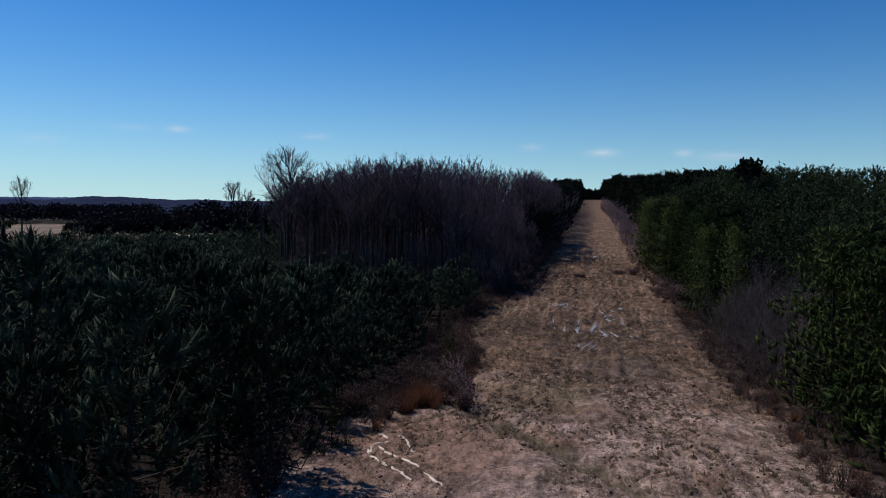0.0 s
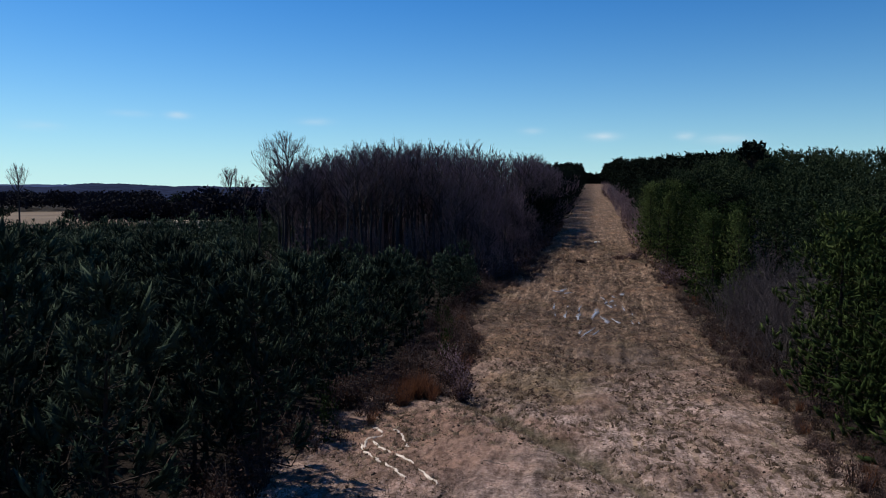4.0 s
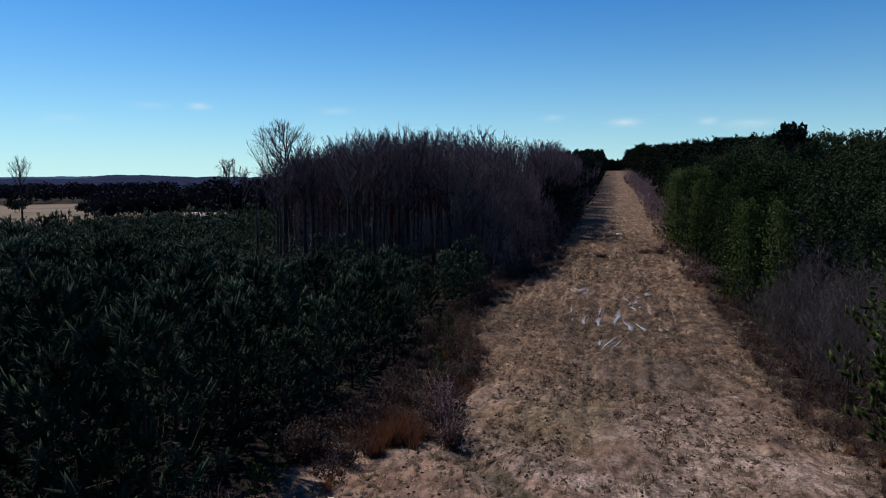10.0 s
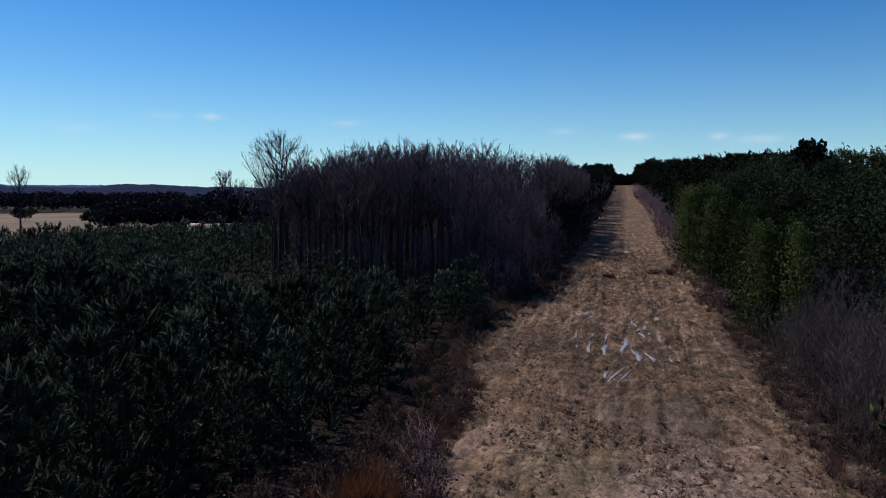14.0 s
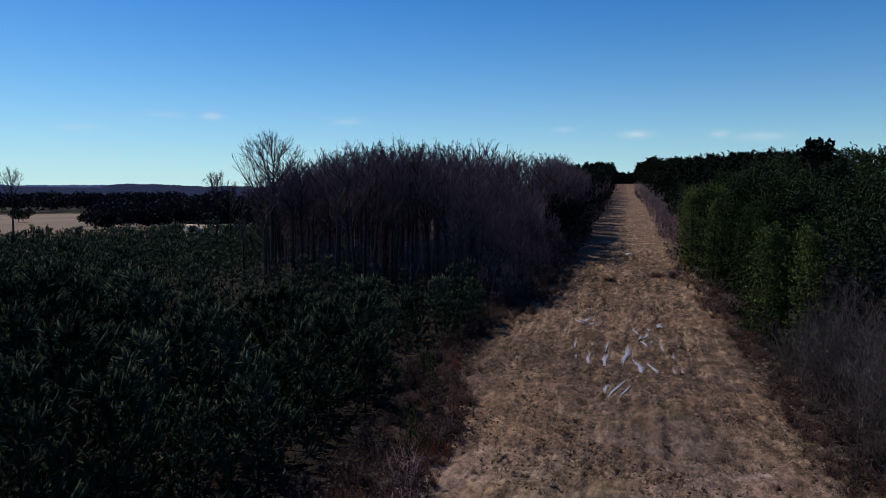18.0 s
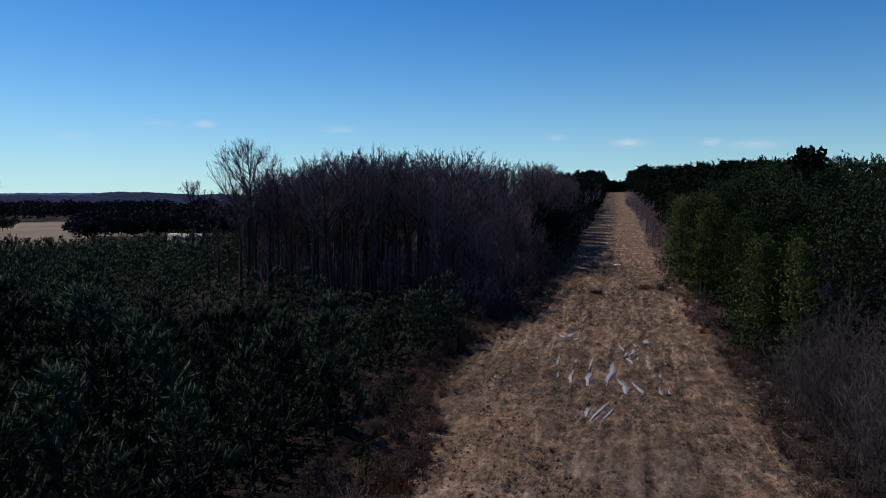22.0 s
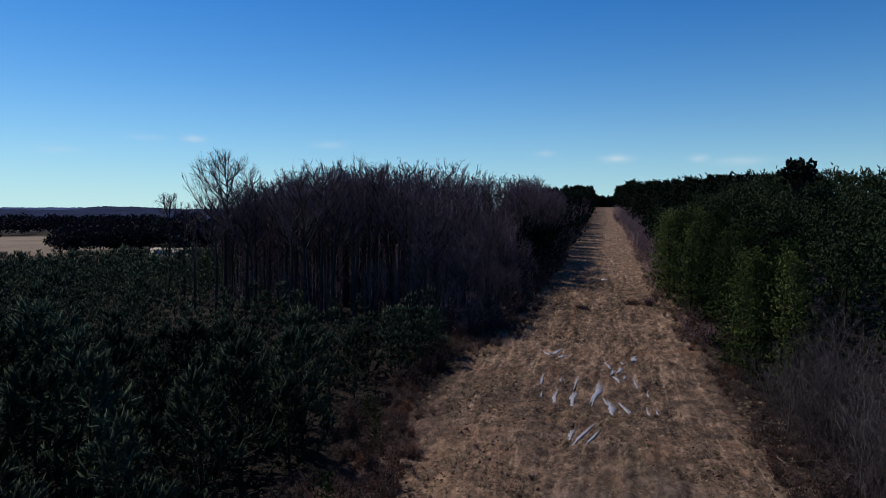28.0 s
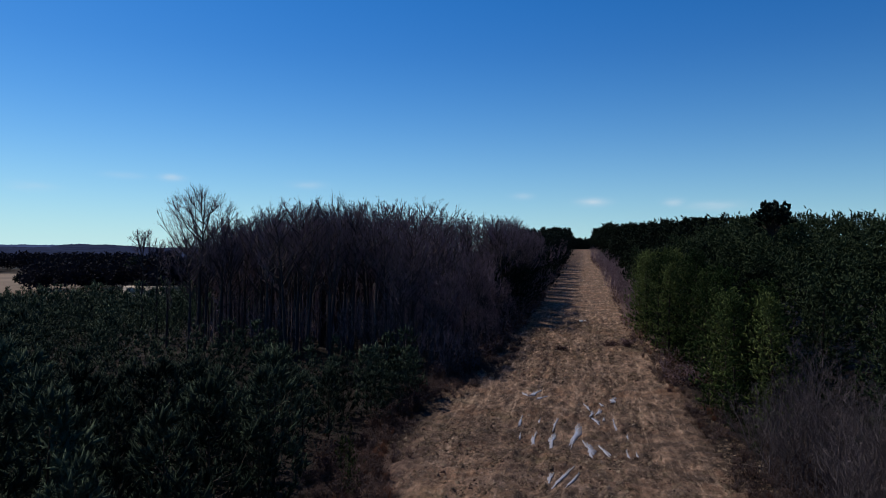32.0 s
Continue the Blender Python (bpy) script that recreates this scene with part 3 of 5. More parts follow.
def ground_z(x, y):
    x, y = np.asarray(x, float), np.asarray(y, float)
    c = broad_interp(y, PROF_Y, PROF_Z)
    w = broad_interp(y, WEST_Y, WEST_Z)
    k = smooth_step(x, -75, -22)
    east = smooth_step(x, 14, 70) * smooth_step(y, 60, 120) * 1.5
    return w * (1 - k) + c * k + east


def lumps(x, y, seed):
    """Smooth lattice noise between 0 and 1."""
    xi, yi = np.floor(x).astype(np.int64), np.floor(y).astype(np.int64)
    u, v = x - xi, y - yi
    u, v = u * u * (3 - 2 * u), v * v * (3 - 2 * v)

    def lattice(a, c):
        q = np.sin(a * 127.1 + c * 311.7 + seed * 74.7) * 43758.5453
        return q - np.floor(q)
    low_, high_ = lattice(xi, yi) * (1 - u) + lattice(xi + 1, yi) * u, lattice(xi, yi + 1) * (1 - u) + lattice(xi + 1, yi + 1) * u
    return low_ * (1 - v) + high_ * v


def relief(x, y):
    """Ruts, clods and swales of the open strip."""
    inside = smooth_step(x, -14, -9) * (1 - smooth_step(x, 9, 13)) * smooth_step(y, 8, 14) * (1 - smooth_step(y, 120, 150))
    rough = 0.10 + 0.08 * smooth_step(y, 34, 50)
    z = (lumps(x * 1.1, y * 0.7, 3) - 0.5) * rough + (lumps(x * 2.6, y * 1.7, 9) - 0.5) * rough * 1.3 + (lumps(x * 0.35, y * 0.25, 5) - 0.5) * 0.2
    z += (lumps(x * 1.5 + 0.15 * np.sin(y * 0.2), y * 0.1, 17) - 0.5) * 0.18 * smooth_step(y, 30, 44)
    # mown rows that run along the strip
    z += 0.035 * np.sin(5.6 * (x + 0.5 * np.sin(y * 0.05)) + 1.5 * lumps(x * 0.3, y * 0.1, 12)) * smooth_step(y, 36, 50) * (1 - smooth_step(x, 2.5, 6))
    for cx, d in ((-3.4, 0.05), (-2.0, 0.06), (-0.8, 0.06), (0.9, 0.06), (2.2, 0.05), (3.6, 0.05), (5.2, 0.04)):
        wob = cx + 0.5 * np.sin(y * 0.09 + cx) + 0.18 * np.sin(y * 0.31 + 2 * cx)
        z -= 1.6 * d * np.exp(-((x - wob) / 0.22) ** 2) * (0.6 + 0.4 * np.sin(0.23 * y + 3 * cx))
    # shallow swale that crosses the near part
    d = (x + 5.2) * 0.81 + (y - 34.3) * 0.586
    z -= 0.38 * np.exp(-(d / 0.75) ** 2) * smooth_step(x, -6.5, -4.5) * (1 - smooth_step(x, 1, 4))
    # low bank across the strip
    z += 0.28 * np.exp(-((y - 99.5 - 0.6 * np.sin(0.8 * x)) / 0.9) ** 2)
    z *= inside
    for px, py, hw, hl, turn in PUDDLES:
        c, s = math.cos(radians(2 - turn)), math.sin(radians(2 - turn))
        u, v = (x - px) * c + (y - py) * s, -(x - px) * s + (y - py) * c
        near = np.exp(-((u / (hw * 1.5 + 0.1)) ** 2 + (v / (hl * 1.4)) ** 2) ** 2)
        z = z + near * (float(ground_z(px, py)) - 0.075 - ground_z(x, y) - z)
    return z


def axis(stops):
    """Grid lines: runs (from, to, step)."""
    out = []
    for a, b, s in stops:
        out += list(np.arange(a, b - 1e-6, s))
    return np.array(out + [stops[-1][1]])


gx = axis([(-4200, -1000, 200), (-1000, -300, 50), (-300, -80, 10), (-80, -20, 3), (-20, -12, 0.7), (-12, -4, 0.26), (-4, 5, 0.15), (5, 12, 0.26), (12, 20, 0.8), (20, 80, 4), (80, 300, 15), (300, 1000, 70), (1000, 4200, 200)])
gy = axis([(-1500, -200, 100), (-200, 0, 10), (0, 16, 2), (16, 56, 0.32), (56, 83, 0.24), (83, 125, 0.45), (125, 200, 2.5), (200, 450, 8), (450, 1200, 40), (1200, 4600, 200)])
MX, MY = np.meshgrid(gx, gy)
MZ = ground_z(MX, MY) + relief(MX, MY)
nx_, ny_ = len(gx), len(gy)
ii = (np.arange(ny_ - 1)[:, None] * nx_ + np.arange(nx_ - 1)[None]).ravel()
gt = np.concatenate([np.stack([ii, ii + 1, ii + nx_ + 1], 1), np.stack([ii, ii + nx_ + 1, ii + nx_], 1)])
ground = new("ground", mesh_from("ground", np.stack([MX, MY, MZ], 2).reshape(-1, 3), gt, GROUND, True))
tagged(ground, "dry winter grass and bare clay rolling to the horizon", "ground", kind="structure")


def stand(x, y):
    """Height of the ground under a foot."""
    return float(ground_z(x, y) + relief(np.array([float(x)]), np.array([float(y)]))[0])


for px, py, hw, hl, turn in PUDDLES:
    g = Geo()
    k = 40
    a = np.arange(k) * 2 * np.pi / k
    r = 1 + 0.18 * np.sin(2 * a + 3 * px) + 0.18 * np.sin(3 * a + px) + 0.18 * np.sin(5 * a + py) + 0.16 * np.sin(9 * a + 2 * px) + 0.12 * np.sin(14 * a + py)
    u, v = np.cos(a) * hw * 0.58 * r + hw * 0.2 * np.sin(2.5 * np.sin(a) + px), np.sin(a) * hl * r
    c, s = math.cos(radians(2 - turn)), math.sin(radians(2 - turn))
    zl = float(ground_z(px, py)) - 0.025
    ring = np.stack([u * c - v * s, u * s + v * c, np.zeros(k)], 1)
    vv = np.concatenate([[[0, 0, 0]], ring, ring * 1.02 - [0, 0, 0.06]])
    t = [(0, 1 + j, 1 + (j + 1) % k) for j in range(k)]
    t += [q for j in range(k) for q in ((1 + j, 1 + k + j, 1 + k + (j + 1) % k), (1 + j, 1 + k + (j + 1) % k, 1 + (j + 1) % k))]
    g.add(vv, t)
    ob = new("puddle", mesh_from("puddle", *g.arrays(), WATER))
    ob.location = (px, py, zl)
    tagged(ob, "shallow rain puddle in a tyre rut mirroring the sky", "puddle", "rain puddles in the ruts")


# ---- plant shapes ----
def unit(v):
    return v / (np.linalg.norm(v, axis=-1, keepdims=True) + 1e-9)


def young_pine(seed, h, whorls, per, tufts, needles, width, sides=5, rings=2):
    """Trunk and crown of a young loblolly pine: whorls of upswept branches that end in upright needle plumes."""
    r = np.random.default_rng(seed)
    trunk, crown = Geo(), Geo()
    bend = r.normal(0, 0.07, 2)
    slim = r.uniform(0.85, 1.15)
    trunk.tube([(bend[0] * s * s, bend[1] * s * s, h * s) for s in (0, 0.35, 0.7, 1.0)], [0.016 * h, 0.012 * h, 0.006 * h, 0.0], 5)
    at, way, size = [np.array([bend[0], bend[1], h * 0.95])], [np.array([0, 0, 1.0])], [0.16 * h]
    for i in range(whorls):
        s = 0.06 + 0.84 * (i + r.uniform(-0.25, 0.25)) / (whorls - 1)
        reach = h * slim * (0.30 * (1 - s) ** 0.8 + 0.035) * r.uniform(0.85, 1.15)
        a0 = r.uniform(0, 6.28)
        b0 = np.array([bend[0] * s * s, bend[1] * s * s, h * s])
        core = b0 + r.normal(0, 0.36, (40, 3)) * [reach, reach, 0.35]
        core[:, 2] = np.maximum(core[:, 2], 0.1)
        crown.blades(core, r.normal(0, 0.7, (40, 3)) + [0, 0, 0.4], 0.27 * h / 5, 0.08, r)
        for j in range(per):
            a = a0 + j * 6.283 / per + r.normal(0, 0.25)
            L = reach * r.uniform(0.6, 1.25)
            rise = (0.15 + 0.9 * s) * r.uniform(0.7, 1.3)
            out = np.array([math.cos(a), math.sin(a), 0.0])
            p1 = b0 + out * L * 0.65 + [0, 0, L * 0.6 * rise * 0.6]
            p2 = b0 + out * L * 0.95 + [0, 0, L * (rise + 0.30)]
            trunk.tube([b0, p1, p2], [0.006 * h * (1.1 - s), 0.004 * h * (1.1 - s), 0.0], 3)
            full = h * 0.105 * r.uniform(0.75, 1.4) * (1.1 - 0.2 * s)
            at.append(p2)
            way.append(unit(out * 0.35 + [0, 0, 1.0] + r.normal(0, 0.12, 3)))
            size.append(full)
            for q in range(1, tufts):
                at.append(b0 + (p2 - b0) * r.uniform(0.72, 0.98) + r.normal(0, 0.06 * h / 5, 3))
                way.append(unit(out * 0.6 + [0, 0, 0.9] + r.normal(0, 0.35, 3)))
                size.append(full * r.uniform(0.7, 1.0))
    crown.brushes(np.array(at), np.array(way), np.array(size), needles, width, r, 0.12, sides, rings)
    return trunk, crown


def tall_pine(seed, h, branches, tufts, needles, width, low=0.2, spreadw=0.2, long=1.0, sides=5, rings=2):
    """Trunk and crown of an older pine: clumped boughs, rounded open top."""
    r = np.random.default_rng(seed)
    trunk, crown = Geo(), Geo()
    sway = r.normal(0, 0.25, 2)
    at = lambda s: np.array([sway[0] * s * s, sway[1] * s * s, h * s])
    trunk.tube([at(s) for s in (0, 0.25, 0.5, 0.75, 0.97)], [0.013 * h, 0.011 * h, 0.009 * h, 0.006 * h, 0.001 * h], 7)
    for i in range(branches):
        s = low + (0.97 - low) * ((i + r.uniform(0, 1)) / branches) ** 0.9
        k = (s - low) / (1 - low)
        L = h * spreadw * (math.sin(math.pi * min(1, 0.28 + 0.72 * k)) ** 0.7 + 0.12) * r.uniform(0.65, 1.25)
        a = i * 2.4 + r.normal(0, 0.4)
        rise = -0.05 + 0.75 * k + r.normal(0, 0.15)
        out = np.array([math.cos(a), math.sin(a), 0.0])
        b0 = at(s)
        p1, p2 = b0 + out * L * 0.5 + [0, 0, L * 0.3 * rise], b0 + out * L + [0, 0, L * rise]
        trunk.tube([b0, p1, p2], [0.004 * h * (1.1 - k), 0.0028 * h * (1.1 - k), 0.0], 3)
        f = r.uniform(0.3, 1.05, tufts)
        c = b0 + (p2 - b0) * f[:, None] + r.normal(0, 0.085 * L + 0.1, (tufts, 3))
        ax = unit(unit(p2 - b0) * 0.55 + [0, 0, 0.6] + r.normal(0, 0.3, (tufts, 3)))
        core = b0 + (p2 - b0) * r.uniform(0.05, 0.7, (16, 1)) + r.normal(0, 0.24, (16, 3))
        core[:, 2] = np.maximum(core[:, 2], 0.2)
        crown.blades(core, r.normal(0, 1, (16, 3)) + [0, 0, 0.3], 0.38 + width, max(0.12, 2.6 * width), r)
        crown.brushes(c, ax, r.uniform(0.36, 0.6, tufts) * long * (1.1 - 0.4 * k), needles, width, r, 0.16, sides, rings)
    return trunk, crown


def bare_tree(seed, h, limbs, boughs, twigs, low=0.42, reach=0.17, thick=1.0, twig_w=0.022, sides=7, sprigs=4, steep=1.5):
    """Trunk, limbs and twigs of a leafless tree: each order of branches fans out from the last and stops at a rounded, uneven crown outline.
    Per limb, one tube and one set of boughs, and one set of twigs."""
    r = np.random.default_rng(seed)
    trunk, limb, twig = Geo(), Geo(), Geo()
    sway = r.normal(0, 0.6, 2) * h / 17
    kink = r.normal(0, 0.16, (7, 2)) * h / 17
    ss = np.linspace(0, 0.9, 7)
    line = np.stack([sway[0] * ss ** 2 + kink[:, 0] * ss, sway[1] * ss ** 2 + kink[:, 1] * ss, h * ss], 1)
    trunk.tube(line, [0.0115 * h * thick * q for q in (1.3, 0.98, 0.82, 0.64, 0.42, 0.2, 0.03)], sides)
    at = lambda s: np.array([np.interp(s, ss, line[:, i]) for i in range(3)])
    foot = 0.75 * low * h
    mid, half = np.array([*(at(0.7)[:2]), (foot + h) / 2]), np.array([reach * h, reach * h, (h - foot) / 2])

    def trim(a, b, uneven):
        """Shortens the stretches a-b that leave the crown's outline."""
        edge = 1 + r.normal(0, uneven, len(a))
        for _ in range(7):
            q = (((b - mid) / half) ** 2).sum(1) > edge
            b = np.where(q[:, None], a + (b - a) * 0.8, b)
        return b

    def fan(a, b, n, spread_, lo, l0, l1, lift):
        """n shoots from each stretch a-b, leaning along it."""
        f = r.uniform(lo, 1.0, (len(a), n, 1))
        f[:, 0] = 1.0
        d = b - a
        ln_ = np.linalg.norm(d, axis=1)[:, None, None]
        q = a[:, None] + d[:, None] * f
        way = unit(unit(d)[:, None] + r.normal(0, spread_, (len(a), n, 3)) + [0, 0, lift])
        q, e = q.reshape(-1, 3), (q + way * ln_ * r.uniform(l0, l1, (len(a), n, 1))).reshape(-1, 3)
        return q, trim(q, e, 0.12)

    for i in range(limbs):
        s = low + (0.88 - low) * ((i + r.uniform(0, 1)) / limbs) ** 1.05
        k = (s - low) / (1 - low)
        a = i * 2.4 + r.normal(0, 0.5)
        out = unit(np.array([math.cos(a), math.sin(a), steep * r.uniform(0.45, 1.25)]))
        b0 = at(s)
        L = h * (1.05 - s) * r.uniform(0.55, 0.85) + 0.05 * h
        bow = unit(out + [0, 0, 0.45] + r.normal(0, 0.12, 3))
        p2 = trim(b0[None], (b0 + out * L * 0.5 + bow * L * 0.5)[None], 0.05)[0]
        L = np.linalg.norm(p2 - b0)
        p1 = (b0 + p2) / 2 + (out - bow) * L * 0.2 + r.normal(0, 0.03 * L, 3)
        rad = 0.0046 * h * thick * (1.15 - 0.7 * k)
        limb.tube([b0, p1, p2], [rad, rad * 0.65, rad * 0.15], 4)
        qa, qb = fan(np.array([b0 + (p1 - b0) * 0.4, p1]), np.array([p1, p2]), max(1, boughs // 2), 0.40, 0.1, 0.55, 1.0, 0.35)
        limb.rods(qa, qb, rad * 0.75, r)
        ta, tb = fan(qa, qb, twigs, 0.36, 0.15, 0.4, 0.75, 0.25)
        fine = Geo()
        fine.rods(ta, tb, twig_w, r, 1)
        if sprigs:
            ua, ub = fan(ta, tb, sprigs, 0.45, 0.1, 0.35, 0.7, 0.2)
            fine.rods(ua, ub, twig_w * 0.75, r, 1)
        twig.add(*fine.arrays())
    return trunk, limb, twig


def bush(seed, h, w, stems, leaves, leaf=0.09, lw=0.05):
    """A leafless or dead-leaved shrub: many arching stems from the base."""
    r = np.random.default_rng(seed)
    stem, lf = Geo(), Geo()
    for i in range(stems):
        a, q = r.uniform(0, 6.28), r.uniform(0.05, 1.0) ** 0.7
        out = np.array([math.cos(a) * q * w, math.sin(a) * q * w, h * r.uniform(0.6, 1.05) * (1 - 0.45 * q * q)])
        b0 = np.array([math.cos(a) * 0.15 * w * q, math.sin(a) * 0.15 * w * q, 0])
        mid = b0 + (out - b0) * 0.5 + [0, 0, 0.12 * h]
        stem.tube([b0, mid, out], [0.010 + 0.004 * h, 0.007 + 0.002 * h, 0.0], 3)
        for j in range(3):
            c = mid + (out - mid) * r.uniform(-0.6, 0.9)
            e = c + unit(out - b0 + r.normal(0, 0.5 * h, 3)) * h * r.uniform(0.15, 0.35)
            stem.tube([c, e], [0.006 + 0.001 * h, 0.0], 3)
        if leaves:
            f = r.uniform(0.15, 1.0, leaves)
            c = b0 + (out - b0) * f[:, None] + r.normal(0, 0.11 * h, (leaves, 3))
            c[:, 2] = np.maximum(c[:, 2], 0.03)
            lf.leaves(c, r.normal(0, 1, (leaves, 3)) + [0, 0, 0.4], leaf * r.uniform(0.6, 1.4, leaves), lw, r)
    return stem, lf


def grass_clump(seed, h, n, width, splay=0.6):
    r = np.random.default_rng(seed)
    g = Geo()
    base = r.normal(0, 0.06 + 0.05 * h, (n, 3))
    base[:, 2] = -0.02
    g.blades(base, np.array([0, 0, 1.0]) + r.normal(0, splay, (n, 3)) * [1, 1, 0.2], h * r.uniform(0.5, 1.1, n), width, r)
    return g


def left_edge(y):
    return np.interp(y, EDGE_Y, EDGE_L)


def right_edge(y):
    return np.interp(y, EDGE_Y, EDGE_R)


def make_thing(name, label, category, group, parts):
    """A thing: an Empty at its base over its parts (name, geometry, material, label)."""
    e = tagged(new(name), label, category, group)
    e.empty_display_size = 0.2
    for n, g, m, l in parts:
        part(n, g, m, e, l, smooth=False)
    return e


def grove(kinds, spots):
    """Deals the spots out over the ready-made things, and copies each of them there."""
    spots = list(spots)
    for k, thing in enumerate(kinds):
        mine = spots[k::len(kinds)]
        if mine:
            put_copies(thing, mine)


def stuff(name, arrays, mat, label, category, group=""):
    ob = new(name, mesh_from(name, *arrays, mat))
    return tagged(ob, label, category, group, "stuff")


# ---- young pine plantation on the west side ----
def hw_front(x):
    """Southern border of the hardwood stand."""
    return 86 + 0.10 * (-8 - x) + 1.5 * np.sin(x * 0.5)


rows_x = np.arange(-205, -8, 2.6)
near_spots, mid_spots, far_spots = [], [], []
for rx_ in rows_x:
    for ry_ in np.arange(-33, 215, 2.45):
        x = rx_ + rng.normal(0, 0.35)
        y = ry_ + rng.normal(0, 0.4)
        if x > left_edge(y) - float(np.interp(y, [21, 30, 34, 40, 50, 58, 66, 74, 80], [1.0, 2.4, 2.9, 4.5, 5.0, 4.4, 2.2, 1.0, 0.8])):
            continue
        if x > -46 and y > hw_front(x) - 4.5:
            continue
        if x > -64 and y > 128 or x < -0.82 * y - 22 or rng.random() < 0.04 or x * x + y * y > 205 ** 2:
            continue
        z = float(ground_z(x, y))
        s = float(np.clip(rng.normal(1.0, 0.26), 0.45, 1.45))
        s *= 1 - 0.28 * float(smooth_step(np.array(y), 52, 66) * smooth_step(np.array(x), -48, -36))
        s *= 1 - 0.26 * float(smooth_step(np.array(math.hypot(x, y)), 110, 170))
        spot = (x, y, z - 0.03, rng.uniform(0, 6.28), s)
        dist = math.hypot(x, y - 10)
        if dist < 66 and x > -44 and y > 11:
            near_spots.append(spot)
        elif dist < 85:
            mid_spots.append(spot)
        else:
            far_spots.append(spot)
for x, y, s in ((-12.6, 78.4, 0.66), (-13.4, 75.6, 0.76), (-12.7, 72.6, 0.62), (-14.6, 80.4, 0.7), (-13.2, 69.4, 0.7), (-15.5, 77.5, 0.8)):
    near_spots.append((x, y, float(ground_z(x, y)) - 0.03, rng.uniform(0, 6.28), s))
near_spots.sort(key=lambda s: math.hypot(s[0], s[1] - 16))
mid_spots += near_spots[300:]
near_spots = near_spots[:300]
kinds = []
for k in range(7):
    tr, cr = young_pine(100 + k, 4.9, 8, 5, 4, 30, 0.022, 4, 1)
    kinds.append(make_thing("young_pine", "young dark green loblolly pine with upswept tufted branches", "pine tree", "planted young pines",
                            [("trunk", tr, PINE_BARK, ""), ("crown", cr, NEEDLE, "")]))
grove(kinds, [place(*s, lean=rng.normal(0, 0.03)) for s in near_spots])
shapes = [young_pine(130 + k, 4.9, 6, 5, 3, 11, 0.045, 3, 1) for k in range(6)]
stuff("pine_plantation", spread([c.arrays() for _, c in shapes], mid_spots), NEEDLE, "dense rows of young dark green planted pines", "pine plantation")
lean_shapes = [young_pine(150 + k, 4.9, 5, 4, 2, 5, 0.11, 3, 1) for k in range(6)]
stuff("pine_plantation", spread([c.arrays() for _, c in lean_shapes], far_spots), NEEDLE, "distant rows of young dark green planted pines", "pine plantation")

# ---- bare hardwood stand ----
def hw_height(y):
    """Height of the stand: it grows lower as the ground rises."""
    return float(np.interp(y, [84, 95, 110, 140, 180, 235, 330], [14.2, 15.4, 15.2, 13.8, 12.8, 12.0, 11.0]))


hw_near, hw_far = [], []
for rx_ in np.arange(-58, -6, 2.2):
    for ry_ in np.arange(84, 300, 2.5):
        x, y = rx_ + rng.normal(0, 0.8), ry_ + rng.normal(0, 0.8)
        if y < hw_front(x) or x > left_edge(y) - 1.2 or x < max(-0.443 * y, -56.0 + 0.9 * max(0.0, y - 128)) or rng.random() < (0.06 if x > -35 else 0.0):
            continue
        h = hw_height(y) * float(np.clip(rng.normal(1.05, 0.045), 0.95, 1.11))
        if x < -31 and y < 104:
            h *= 0.86
        inset = float(left_edge(y)) - x
        if inset < 11:
            h *= float(np.interp(inset, [1, 4, 11], [0.34, 0.6, 1.0] if y < 116 else [0.84, 0.92, 1.0])) * rng.uniform(0.88, 1.08)
        spot = (x, y, float(ground_z(x, y)) - 0.05, rng.uniform(0, 6.28), h / 16.0)
        if y < hw_front(x) + 7 or (x > left_edge(y) - 5 and y < 165):
            hw_near.append(spot)
        elif y < 130 or x > left_edge(y) - 10 or rng.random() < 0.25:
            hw_far.append(spot)
for i in range(9):
    x, y = rng.uniform(-16.5, -11.5), rng.uniform(86, 93)
    hw_near.append((x, y, float(ground_z(x, y)) - 0.05, rng.uniform(0, 6.28), rng.uniform(6.0, 9.0) / 16.0))
hw_near.sort(key=lambda s: s[1])
hw_far += hw_near[200:]
hw_near = hw_near[:200]


def joined(*sets):
    g = Geo()
    for s in sets:
        g.add(*s.arrays())
    return g


kinds = []
for k in range(8):
    tr, lb, tw = bare_tree(200 + k, 16.0, 15, 8, 5, low=0.38 + 0.06 * (k % 4), reach=0.19, twig_w=0.03, sprigs=6, steep=1.3)
    kinds.append(make_thing("hardwood_tree", "tall leafless grey-brown hardwood tree with fine upright twigs", "tree", "bare hardwood stand",
                            [("trunk", joined(tr, lb), BARK, ""), ("crown", tw, TWIG, "fine bare twigs")]))
grove(kinds, [place(*s, lean=rng.normal(0, 0.025)) for s in hw_near])
shapes = [bare_tree(230 + k, 16.0, 14, 5, 4, low=0.3, reach=0.19, twig_w=0.075, sides=3, sprigs=4, steep=1.3) for k in range(6)]
for nm, mt, lb, sets in (("hardwood_trunks", BARK, "crowded bare trunks deep inside the wood", [joined(s[0], s[1]).arrays() for s in shapes]),
                         ("hardwood_twigs", TWIG, "hazy brown twigs deep inside the wood", [s[2].arrays() for s in shapes])):
    keep = rng.bit_generator.state
    stuff(nm, spread(sets, hw_far), mt, lb, "bare woods")
    rng.bit_generator.state = keep

